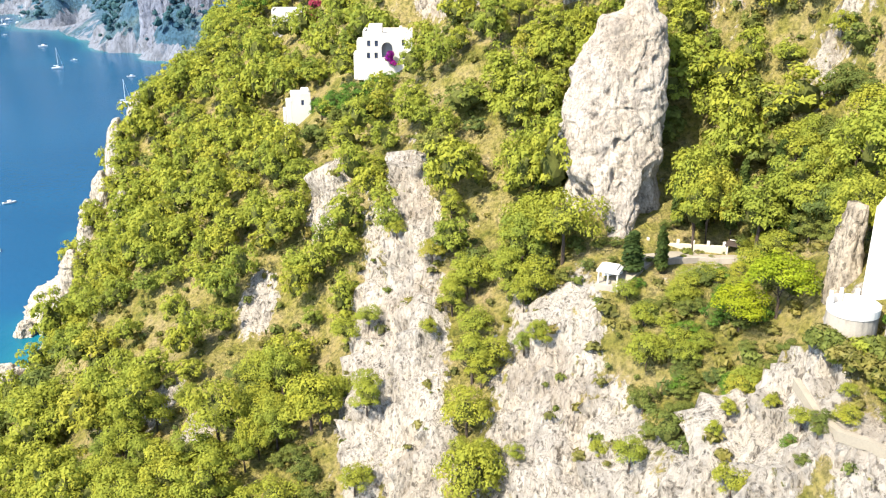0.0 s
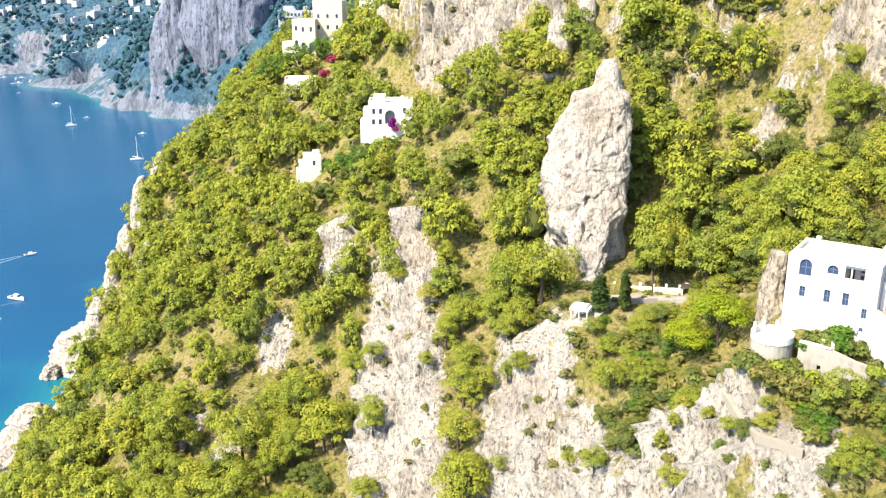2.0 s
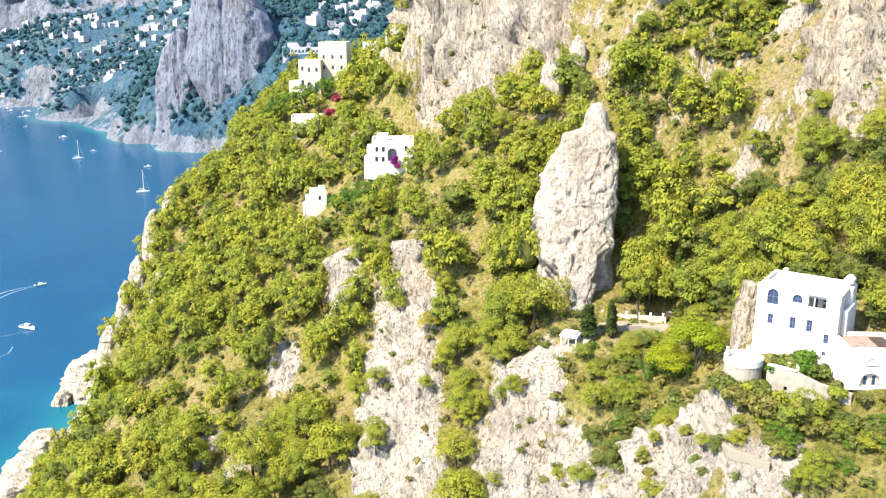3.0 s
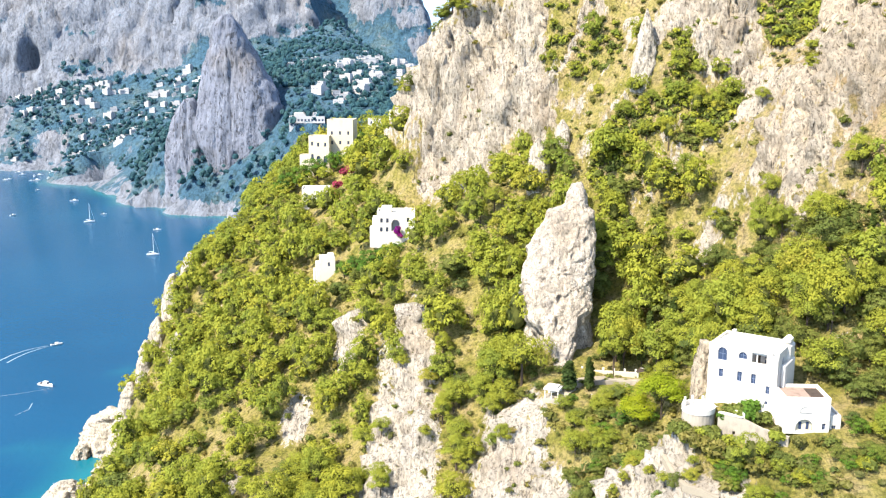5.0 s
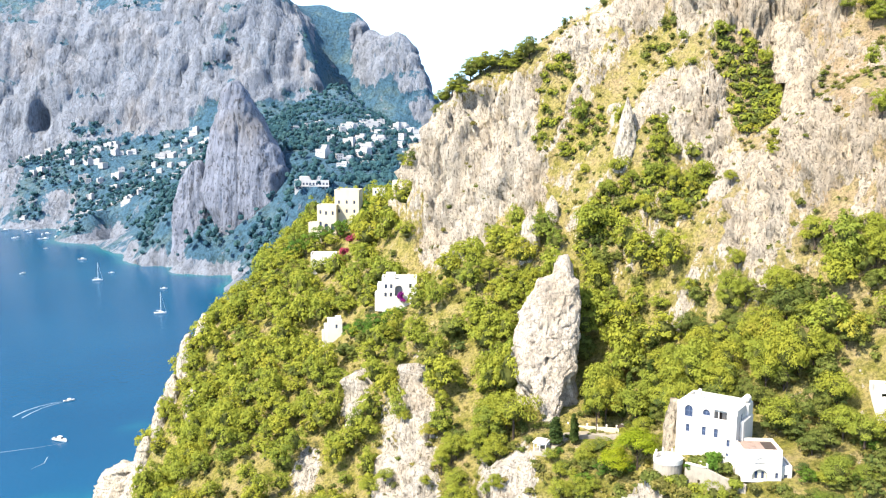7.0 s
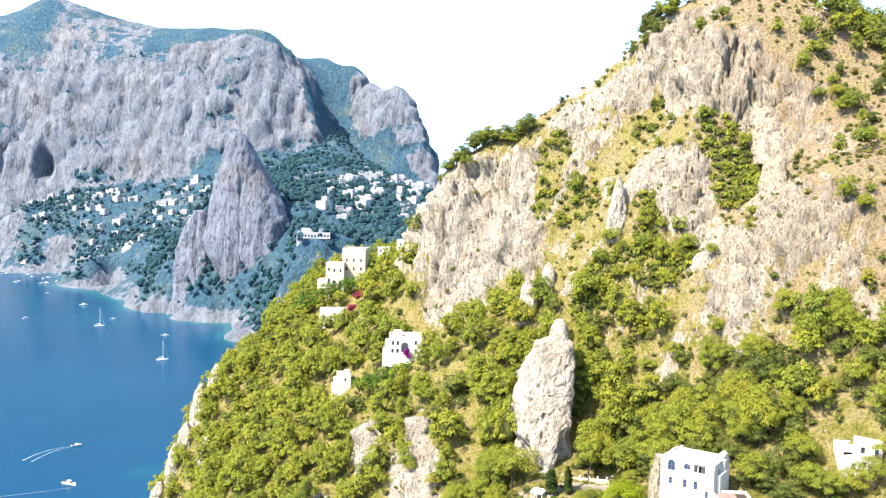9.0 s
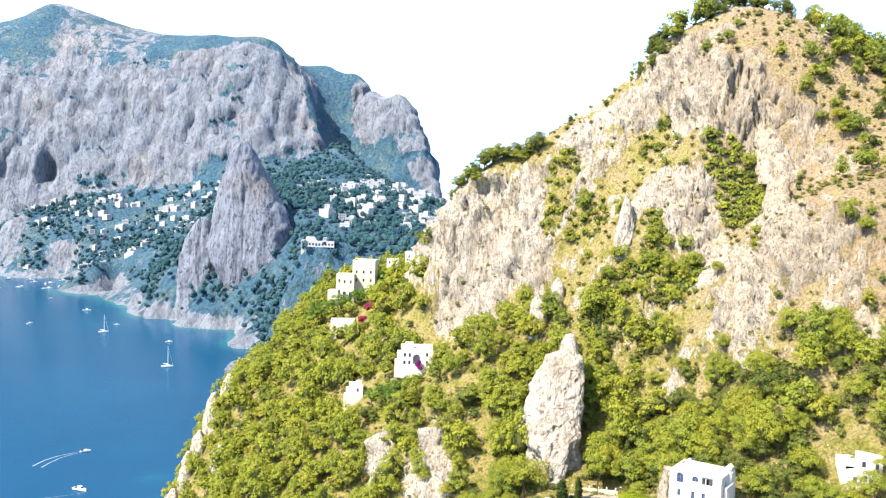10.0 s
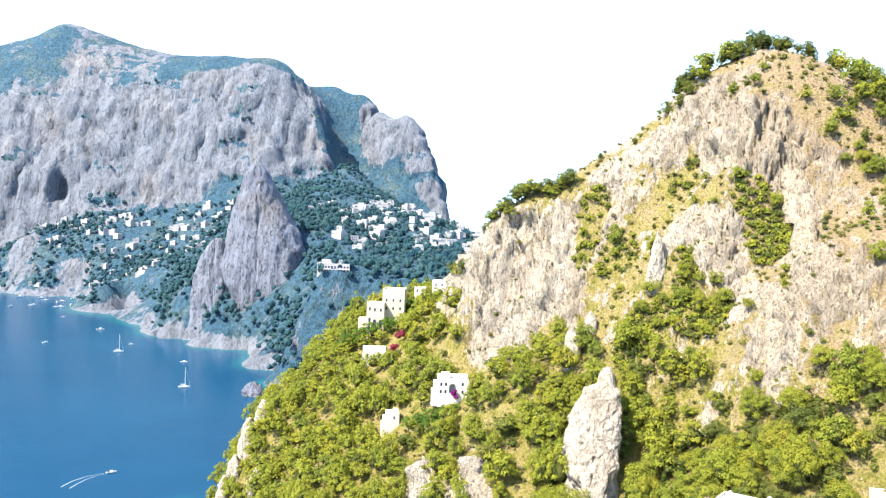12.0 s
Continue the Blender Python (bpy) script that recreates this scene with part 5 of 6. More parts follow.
# trees along the crest and round the houses
for k in range(24):
    x = -14 + 2.0 * k + rng.uniform(-0.8, 0.8)
    if x < 31:
        plant((NEAR_OAKS[k % 4], NEAR_PINES[k % 6])[k % 2], "crest_tree", x, float(np.interp(x, (-14, 0, 29), (276, 253, 247))) + rng.uniform(-3, 1.5), rng.uniform(1.25, 1.8) * (1.0, 0.66)[k % 2], "dark green tree on the crest of the hill", "tree", "trees on the crest", rng.uniform(0.8, 1.1))
for x, y, s in ((43, 249, 0.55), (56.5, 249, 0.5)):
    plant(NEAR_OAKS[1], "crest_tree", x, y, s, "small lone tree on the bare crest", "tree", "trees on the crest", 1.3)
for k in range(70):
    x, y = rng.uniform(68, 172), rng.uniform(244, 256)
    plant(NEAR_OAKS[k % 4], "crest_tree", x, y, rng.uniform(0.75, 1.35), "dark green tree on the crest of the hill", "tree", "trees on the crest", rng.uniform(1.0, 1.6))
for k in range(42):
    x, y = rng.uniform(124, 156), rng.uniform(190, 236)
    if x - 124 > 0.28 * (y - 190):
        plant((NEAR_OAKS, NEAR_OAKS, NEAR_PINES)[k % 3][k % 4], "crest_tree", x, y, rng.uniform(0.8, 1.3), "dark green tree on the shoulder east of the summit", "tree", "trees on the crest", rng.uniform(1.0, 1.5))
for x, y, s in ((-63, 311.5, 1.7), (-57, 310, 1.9), (-51, 311, 1.8), (-45, 313.5, 1.7), (-40, 315, 1.1), (-68, 313, 1.3), (-36, 318, 1.2), (-33, 322, 1.4), (-35, 338, 1.5), (-29, 339, 1.6), (-27, 333, 1.4), (-22, 341, 1.5),
                (-36, 331, 1.4), (-17, 343, 1.4), (-31, 328, 1.3), (-14, 338, 1.2)):
    plant(NEAR_BRIGHT[0], "broadleaf_tree", x, y, s, "fresh green broadleaf tree below a white house", "tree", "broadleaf trees by the houses", 1.2)


# ---- buildings ----
def rect(w, h, z=0.0, x=0.0):
    return [(x, z), (x + w, z), (x + w, z + h), (x, z + h)]


def glazing(parent, place, x, z, w, h, flat, depth, frame_mat, bars=True, name="window"):
    """A window or glazed door set into its opening: frame with a pane, and glazing bars."""
    outer, inner = arch(x, z, w, h, flat), arch(x, z + 0.08, w - 0.16, h - 0.16, flat)
    m = place @ pose(0, depth, 0)
    frame_ob = part(name, panel(outer, [inner], 0.07, m), frame_mat, parent)
    part("pane", panel(inner, [], 0.02, m @ pose(0, 0.03, 0)), M_GLASS, frame_ob)
    if bars:
        bm = bmesh.new()
        box(bm, x - 0.03, x + 0.03, -0.01, 0.05, z + 0.05, z + h - 0.06)
        box(bm, x - w / 2 + 0.06, x + w / 2 - 0.06, -0.01, 0.05, z + h * 0.5 - 0.03, z + h * 0.5 + 0.03)
        bm.transform(m)
        part("glazing_bar", bm, frame_mat, frame_ob)
    return frame_ob


def building(name, m, w, d, h, label, category, wall_mat=None, front=None, openings=(), sides=((), (), ()), thick=0.4, parapet=0.6, roof_mat=None, frame_mat=None, group=""):
    """A flat-roofed house: four walls with real openings, a roof behind the parapet. The front runs along x from its left corner; openings are x, z, width, height, flat."""
    wall_mat, roof_mat, frame_mat = wall_mat or M_WHITE, roof_mat or wall_mat or M_WHITE, frame_mat or M_WOOD
    ob = thing(name, m, label, category, group)
    lay = [(pose(0, 0, 0), w, openings), (pose(w, thick, 0, 0, 0, 90), d - 2 * thick, sides[0]), (pose(w, d, 0, 0, 0, 180), w, sides[1]), (pose(0, d - thick, 0, 0, 0, -90), d - 2 * thick, sides[2])]
    for k, (pl, width, ops) in enumerate(lay):
        outline = front if (k == 0 and front) else rect(width, h)
        part("wall", panel(outline, [arch(*o[:4], o[4]) for o in ops], thick, pl), wall_mat, ob)
        for o in ops:
            if len(o) < 6:
                glazing(ob, pl, *o[:5], 0.22, frame_mat)
    part("roof", boxed(thick, w - thick, thick, d - thick, h - parapet - 0.25, h - parapet), roof_mat, ob)
    part("floor", boxed(thick, w - thick, thick, d - thick, 0.0, 0.15), M_SHADE, ob)
    return ob


def bush(name, x, y, z, s, mat, label, seed, category="bush", group="", stretch=1.0):
    r = np.random.default_rng(seed)
    cl = [(r.uniform(-0.9, 0.9), r.uniform(-0.9, 0.9), r.uniform(0.3, 1.3), r.uniform(0.5, 0.85), 0.85) for _ in range(7)]
    v, f, m = foliage(r, cl, 110, 0.2)
    ob = new(name, crown_mesh(v * [s, s, s * stretch], f, m, mat, name))
    ob.location = (x, y, z)
    return tagged(ob, label, category, group)


# the white villa on its shelf
VILLA = pose(51.4, 102.7, 96.2, 0, 0, -34)
crown_line = [(0, 0), (12.4, 0), (12.4, 10.9), (12.0, 11.6), (11.5, 11.5), (11.3, 12.5), (10.8, 12.9), (10.3, 12.6), (10.1, 13.2), (10.05, 14.3), (9.65, 14.3), (9.6, 13.1), (7.0, 13.45), (6.9, 13.95), (6.6, 13.95), (6.5, 13.5), (5.9, 13.0)] + \
    [(3.9 + 1.9 * math.cos(a), 13.0 + 1.1 * math.sin(a)) for a in (0.15, 0.6, 1.1, 1.57, 2.0, 2.5, 3.0)] + [(0.9, 12.9), (0, 12.2)]
villa = building("villa", VILLA, 12.4, 10.0, 12.1, "white three-storey lime-washed villa with arched blue windows on a shelf", "villa", front=crown_line,
                 openings=((2.5, 9.2, 1.7, 2.5, False), (6.2, 10.1, 1.5, 1.35, False), (9.1, 9.0, 2.6, 2.7, True, 0), (2.4, 6.0, 0.8, 1.6, True), (5.8, 5.8, 0.85, 1.9, True), (8.3, 5.8, 0.85, 1.9, True),
                           (10.9, 4.4, 0.7, 1.5, True), (10.8, 2.4, 0.6, 0.7, False)),
                 sides=(((3.2, 8.8, 1.2, 2.0, False), (6.5, 5.4, 0.8, 1.4, True)), (), ((4.5, 9.0, 1.0, 1.6, True),)), roof_mat=M_WHITE)
lg = bmesh.new()
box(lg, 7.81, 10.39, 2.4, 2.6, 9.0, 11.7)
box(lg, 7.65, 7.8, 0.4, 2.4, 9.0, 11.8)
box(lg, 10.4, 10.55, 0.4, 2.4, 9.0, 11.8)
box(lg, 7.65, 10.55, 0.4, 2.6, 8.8, 8.98)
part("loggia", lg, M_SHADE, villa, "shaded open loggia")
part("loggia_post", boxed(8.5, 8.7, 0.45, 0.65, 9.0, 11.7), M_WHITE, villa)
part("loggia_rail", boxed(7.81, 10.39, 0.1, 0.2, 9.0, 9.85), M_WHITE, villa)
part("loggia_door", boxed(8.0, 8.7, 2.33, 2.39, 9.0, 11.0), M_DARKWOOD, villa, "dark timber door")
for z in (9.3, 10.3):
    part("loggia_window", boxed(9.5, 10.0, 2.34, 2.39, z, z + 0.6), M_GLASS, villa)
part("chimney", boxed(2.2, 2.9, 6.0, 6.7, 11.2, 13.6, 0.08), M_WHITE, villa)
tw = bmesh.new()
box(tw, 10.6, 12.9, 6.0, 9.6, 0.0, 12.2, 0.3)
box(tw, 11.2, 12.7, 6.4, 9.2, 12.1, 13.6, 0.5)
part("stair_tower", tw, M_WHITE, villa, "rounded white stair tower")
wg = bmesh.new()
box(wg, 12.4, 13.2, 2.0, 9.0, -0.6, 9.6, 0.2)
part("side_wing", wg, M_WHITE, villa)
fp = bmesh.new()
box(fp, -1.6, 12.4, -0.5, -0.02, -5.0, 0.4)
part("foundation", fp, M_WHITE, villa)

annexe = building("annexe", pose(61.5, 90.8, 95.6, 0, 0, -3), 7.8, 7.2, 6.6, "low white annexe with a roof terrace and an arched doorway", "annexe",
                  openings=((3.6, 0.5, 3.0, 2.2, False, 0), (6.9, 0.8, 0.6, 1.2, True)), sides=(((2.0, 1.0, 0.8, 1.2, True),), (), ()), parapet=0.5, roof_mat=M_TERRA)
part("door", boxed(2.15, 5.05, 0.5, 0.58, 0.15, 2.68), M_CREAM, annexe, "cream painted double door")
for x in (2.75, 4.0):
    part("door_glazing", boxed(x, x + 0.5, 0.46, 0.49, 0.7, 2.1), M_GLASS, annexe)
nb = panel(arch(3.6, 3.9, 2.2, 1.25), [arch(3.6, 3.9, 1.9, 1.1)], 0.1, pose(0, -0.1, 0))
part("arch_moulding", nb, M_WHITE, annexe)
ap = bmesh.new()
box(ap, 5.0, 7.2, 2.0, 6.0, 6.1, 6.22)
part("terrace_mat", ap, M_DARKWOOD, annexe, "brown matting on the roof terrace")
building("outbuilding", pose(69.35, 91.2, 94.6, 0, 0, -3), 2.2, 5.0, 4.2, "small white outbuilding beside the annexe", "outbuilding", openings=((1.1, 0.6, 0.7, 1.8, True),), parapet=0.3)


def bastion(m, r, low, high, label):
    """A round bastion: tapering stone drum, white parapet with an inner floor, posts."""
    ob = thing("bastion", m, label, "bastion")

    def drum(r0, r1, z0, z1, inner=0.0):
        bm = bmesh.new()
        n = 28
        o0 = [bm.verts.new((r0 * math.cos(6.2832 * k / n), r0 * math.sin(6.2832 * k / n), z0)) for k in range(n)]
        o1 = [bm.verts.new((r1 * math.cos(6.2832 * k / n), r1 * math.sin(6.2832 * k / n), z1)) for k in range(n)]
        for k in range(n):
            bm.faces.new((o0[k], o0[(k + 1) % n], o1[(k + 1) % n], o1[k]))
        if inner:
            i1 = [bm.verts.new(((r1 - inner) * math.cos(6.2832 * k / n), (r1 - inner) * math.sin(6.2832 * k / n), z1)) for k in range(n)]
            i0 = [bm.verts.new(((r1 - inner) * math.cos(6.2832 * k / n), (r1 - inner) * math.sin(6.2832 * k / n), z0 + 0.1)) for k in range(n)]
            for k in range(n):
                j = (k + 1) % n
                bm.faces.new((o1[k], o1[j], i1[j], i1[k]))
                bm.faces.new((i1[k], i1[j], i0[j], i0[k]))
            bm.faces.new(i0)
        else:
            bm.faces.new(o1)
        return bm

    part("drum", drum(r * 1.08, r, low, high - 1.0), M_STONE, ob, "rough stone drum")
    part("parapet", drum(r + 0.1, r + 0.1, high - 1.0, high, 0.3), M_WHITE, ob)
    for a in (60, 100, 140, 180):
        bm = boxed(-0.18, 0.18, -0.18, 0.18, high - 0.9, high + 0.9, 0.03)
        bm.transform(Matrix.Translation(((r - 0.2) * math.cos(radians(a)), (r - 0.2) * math.sin(radians(a)), 0)))
        part("post", bm, M_WHITE, ob)
    return ob


stack("rock_buttress", (86, 94, 99, 103, 106), (50.2, 50.6, 51.0, 51.6, 52.2), (54.5, 54.5, 54.5, 54.2, 54.0), (107.2, 0.1), 3.0, 241, M_CRAG, "haze-tinted limestone buttress beside the villa wall", 0.8, 60, 60)
bastion(pose(49.2, 99.6, 0), 2.9, 86.0, 97.4, "round stone bastion with a white parapet beside the villa")
rw = thing("garden_wall", pose(52.0, 96.8, 90.2, 0, 0, -36), "white-washed retaining wall below the villa garden", "wall")
part("wall", panel([(0, 0), (12.5, 0), (12.5, 5.2), (8.0, 5.6), (4.4, 6.6), (0, 6.9)], [arch(3.0, 3.2, 0.5, 0.8, True), arch(8.2, 2.6, 0.5, 0.7, True)], 0.7, pose(0, 0, 0)), M_STONE, rw)
part("coping", boxed(0, 4.4, -0.08, 0.78, 6.75, 6.95, 0.03), M_WHITE, rw)
gt = thing("garden_gate", pose(54.6, 95.6, 95.6, 0, 0, -36), "white gate posts with a dark gate", "gate")
part("post", boxed(0, 0.45, 0, 0.45, -1.5, 2.4, 0.04), M_WHITE, gt)
part("post", boxed(1.35, 1.8, 0, 0.45, -1.5, 2.4, 0.04), M_WHITE, gt)
part("gate", boxed(0.47, 1.33, 0.15, 0.23, 0.1, 2.0), M_DARKWOOD, gt)
for k, (x, y, z, s, mt) in enumerate(((54.6, 98.6, 95.4, 1.5, M_SCRUB), (56.2, 97.8, 95.6, 2.1, M_OAK), (57.8, 96.8, 95.4, 2.0, M_BRIGHT), (59.2, 95.8, 95.2, 1.4, M_OAK), (53.2, 97.6, 95.4, 1.0, M_BRIGHT), (54.4, 96.8, 95.2, 0.9, M_PINE),
                                      (61.5, 92.3, 94.6, 1.1, M_SCRUB), (60.6, 91.0, 94.0, 1.2, M_PINE), (63.5, 88.6, 94.4, 0.9, M_SCRUB), (66.5, 88.4, 94.6, 0.8, M_SCRUB), (69.5, 88.4, 94.6, 0.9, M_OAK), (50.5, 92.5, 90.6, 1.9, M_SCRUB), (53.5, 90.5, 89.6, 2.1, M_OAK), (47.0, 94.0, 91.5, 1.7, M_SCRUB), (57.0, 88.6, 89.6, 1.9, M_SCRUB), (60.5, 87.0, 90.2, 1.6, M_OAK), (45.2, 97.0, 92.4, 1.4, M_OAK), (47.2, 96.0, 91.6, 1.7, M_PINE), (49.8, 95.2, 91.6, 1.8, M_OAK), (52.2, 94.0, 91.0, 1.8, M_PINE))):
    bush("garden_shrub", x, y, z, s, mt, "leafy garden shrub by the villa wall", 300 + k, "shrub", "garden shrubs")

# house with the bougainvillea
house_b = building("house", pose(-19.4, 219.55, 102.5, 0, 0, 2), 11.7, 8.5, 11.4, "white house with a round arch and a magenta climber among trees", "house",
                   front=[(0, 0), (11.7, 0), (11.7, 11.4), (8.2, 11.4), (7.9, 11.1), (3.9, 11.2), (3.8, 11.5), (0, 11.5)],
                   openings=((1.4, 8.0, 0.8, 1.4, True), (3.2, 8.0, 0.8, 1.4, True), (5.7, 5.4, 2.6, 3.6, False, 0), (1.3, 5.2, 0.8, 1.4, True), (3.1, 5.2, 0.8, 1.4, True), (9.6, 8.2, 0.8, 1.4, True), (9.6, 5.2, 0.8, 1.4, True)),
                   sides=((), (), ((3.0, 6.4, 0.8, 1.4, True),)), frame_mat=M_DARKWOOD)
part("annex", boxed(-1.5, 0, 0.6, 6.5, 0, 9.3, 0.12), M_WHITE, house_b)
part("buttress", boxed(-2.3, -1.5, 0.9, 5.0, 0, 6.4, 0.15), M_WHITE, house_b)
part("attic", boxed(1.4, 4.6, 0.5, 4.6, 10.7, 12.9, 0.1), M_WHITE, house_b)
part("chimney", boxed(8.6, 9.3, 3.0, 3.7, 10.7, 12.4, 0.05), M_WHITE, house_b)
part("porch", boxed(4.3, 7.1, 2.0, 2.2, 5.2, 9.4), M_SHADE, house_b, "shaded back wall of the porch")
bush("bougainvillea", -13.2, 218.5, 107.2, 0.85, M_MAGENTA, "magenta bougainvillea climbing the white house", 401, "climber", "", 1.6)
bush("bougainvillea", -12.2, 218.3, 106.2, 0.7, M_MAGENTA, "magenta bougainvillea climbing the white house", 402, "climber", "", 1.2)
building("terrace_house", pose(-4.6, 224.0, 101.5, 0, 0, -6), 4.6, 4.0, 5.0, "low white terrace block among trees", "outbuilding", openings=((1.5, 2.2, 0.7, 1.2, True),))
# low house with the white terrace wall
wh = building("terrace_house", pose(-38.6, 228.3, 87.0, 0, 0, 12), 4.8, 5.0, 10.6, "small white house half hidden by pines", "house", openings=((2.8, 7.6, 0.7, 1.3, True),))
part("annex", boxed(-1.3, 0, 0.4, 4.2, 0, 8.8, 0.12), M_WHITE, wh)
part("buttress", boxed(-2.1, -1.3, 0.6, 3.6, 0, 6.6, 0.15), M_WHITE, wh)
part("attic", boxed(2.6, 4.5, 0.6, 3.4, 10.0, 11.5, 0.1), M_WHITE, wh)
# further houses along the ridge
building("house", pose(-54.6, 292.5, 102.6, 0, 0, 4), 10.6, 7.0, 9.2, "white flat-roofed house among trees", "house",
         front=[(0, 0), (10.6, 0), (10.6, 9.8), (9.2, 9.8), (9.0, 9.0), (3.4, 8.8), (3.2, 9.3), (2.2, 9.3), (2.0, 8.6), (0, 8.4)], openings=((2.0, 5.0, 0.8, 1.3, True), (5.2, 5.0, 0.8, 1.3, True), (8.4, 5.2, 0.8, 1.3, True)))
building("grand_house", pose(-48.2, 321.0, 113.0, 0, 0, -3), 10.8, 11.0, 23.4, "large cream-coloured house with arcades and rows of windows", "house", M_CREAM,
                 openings=tuple((x, z, 0.9, 1.5, z < 17) for z in (13.2, 17.2) for x in (2.0, 5.4, 8.8)), parapet=0.8, frame_mat=M_DARKWOOD,
                 sides=(tuple((x, z, 1.0, 1.8, True) for z in (9.5, 13.4) for x in (2.5, 6.0)), (), ()))
wing = building("grand_house_wing", pose(-55.4, 317.0, 108.0, 0, 0, -3), 8.5, 7.0, 22.0, "cream arcaded wing with tall arches beside the large house", "house", M_CREAM,
                openings=((1.5, 2.0, 1.1, 2.2, False), (4.0, 3.0, 2.0, 4.6, False), (6.9, 3.0, 2.0, 4.6, False), (1.5, 8.2, 1.1, 2.2, False), (4.0, 10.4, 1.6, 3.4, False), (6.9, 10.4, 1.6, 3.4, False), (1.5, 12.4, 1.1, 2.2, False), (1.5, 18.0, 0.9, 1.6, True), (4.0, 17.6, 0.9, 1.6, True), (6.9, 17.6, 0.9, 1.6, True)),
                frame_mat=M_DARKWOOD)
building("grand_house_wing", pose(-59.5, 318.5, 105.0, 0, 0, -3), 4.05, 6.0, 17.0, "lower cream end block of the large house", "house", M_CREAM, openings=((1.5, 10.4, 0.9, 2.0, False), (1.5, 6.0, 0.9, 2.0, False)), frame_mat=M_DARKWOOD)
building("house", pose(-37.0, 303.0, 113.0, 0, 0, 8), 6.0, 5.0, 9.5, "small white house behind pink shrubs", "house", openings=((1.6, 6.0, 0.7, 1.3, True), (4.2, 6.0, 0.7, 1.3, True)))
building("house", pose(-33.5, 345.0, 122.0, 0, 0, 0), 6.0, 6.0, 13.5, "white villa rising from trees under the cliff", "house", openings=((1.5, 11.0, 0.8, 1.4, True), (4.2, 11.0, 0.8, 1.4, True)))
building("house", pose(-24.5, 350.0, 124.0, 0, 0, -8), 12.0, 6.0, 15.0, "white villa rising from trees under the cliff", "house", openings=((2.0, 12.0, 0.8, 1.4, True), (5.2, 12.0, 0.8, 1.4, True), (9.0, 12.0, 0.8, 1.4, True)))
for k, (x, y, s) in enumerate(((-41.5, 284.0, 1.8), (-39.3, 285.0, 1.5), (-37.5, 296.0, 2.0))):
    bush("flowering_shrub", x, y, ground_z(x, y) + 1.6, s, M_PINK, "pink flowering shrub between the houses", 420 + k, "shrub", "pink shrubs", 1.3)
# white house in the wood to the east
building("house", pose(91.2, 98.2, 103.0, 0, 0, -8), 8.6, 7.5, 9.4, "white three-storey house with dark windows in the wood", "house",
                   front=[(0, 0), (8.6, 0), (8.6, 11.6), (5.4, 12.2), (2.4, 12.6), (2.3, 8.2), (0, 7.8)],
                   openings=((4.4, 8.6, 0.9, 1.4, True), (7.4, 8.2, 0.9, 1.5, True), (4.9, 5.2, 0.8, 1.4, True), (2.6, 4.6, 0.9, 1.6, True), (4.9, 2.2, 0.9, 1.2, True), (7.6, 2.0, 0.9, 1.6, True)),
                   frame_mat=M_DARKWOOD, sides=(((2.5, 8.0, 0.9, 1.5, True),), (), ((2.5, 8.0, 0.9, 1.5, True),)))

# small pavilion under the pinnacle
pav = thing("pavilion", pose(24.4, 131.8, 86.2, 0, 0, -24) @ Matrix.Scale(0.78, 4), "small white garden pavilion with columns under the pinnacle", "pavilion")
part("plinth", boxed(-0.4, 4.4, -0.4, 4.2, -3.0, 0.5, 0.05), M_STONE, pav)
for x in (0.1, 2.0, 3.9):
    for y in (0.1, 3.7):
        bm = bmesh.new()
        tube(bm, [(x, y, 0.4), (x, y, 2.9)], [0.2, 0.17], 10)
        part("column", bm, M_WHITE, pav)
part("back_wall", boxed(0, 4.0, 3.5, 3.75, 0.5, 2.9), M_WHITE, pav)
part("roof", boxed(-0.3, 4.3, -0.3, 4.1, 2.9, 3.5, 0.08), M_WHITE, pav)
part("cap", boxed(0.4, 3.6, 0.4, 3.4, 3.5, 3.9, 0.1), M_WHITE, pav)


def draped(name, pts, half, lift, mat, label, category, wall=0.0):
    """A ribbon laid on the ground along points; with a height it stands as a low wall."""
    P = [Vector((x, y, 0)) for x, y in pts]
    line = []
    for a, b in zip(P, P[1:]):
        n = max(2, int((b - a).length / 0.7))
        line += [a.lerp(b, k / n) for k in range(n)]
    line.append(P[-1])
    bm = bmesh.new()
    rows = []
    zs = [ground_z(p.x, p.y) for p in line]
    zs = [sum(zs[max(0, k - 2):k + 3]) / len(zs[max(0, k - 2):k + 3]) for k in range(len(zs))]
    for k, p in enumerate(line):
        d = (line[min(k + 1, len(line) - 1)] - line[max(0, k - 1)]).normalized()
        s = Vector((-d.y, d.x, 0)) * half
        z = zs[k]
        rows.append([bm.verts.new((p + s) + Vector((0, 0, z - 0.9))), bm.verts.new((p + s) + Vector((0, 0, z + lift + wall))), bm.verts.new((p - s) + Vector((0, 0, z + lift + wall))),
                     bm.verts.new((p - s) + Vector((0, 0, z - 0.9)))])
    for a, b in zip(rows, rows[1:]):
        for j in range(3):
            bm.faces.new((a[j], a[j + 1], b[j + 1], b[j]))
    bm.faces.new(rows[0])
    bm.faces.new(rows[-1][::-1])
    bmesh.ops.recalc_face_normals(bm, faces=bm.faces)
    me = bpy.data.meshes.new(name)
    bm.to_mesh(me)
    bm.free()
    me.materials.append(mat)
    return tagged(new(name, me), label, category, kind="structure" if "path" in name else "")


draped("path", SPUR_PATH, 0.42, 0.35, M_PATH, "pale beaten path winding down the spur", "path")
draped("path", [(27, 131), (33, 137), (40, 138.5), (46, 136.5), (50, 133)], 1.6, 0.3, M_PATH, "pale terrace path under the pinnacle", "path")
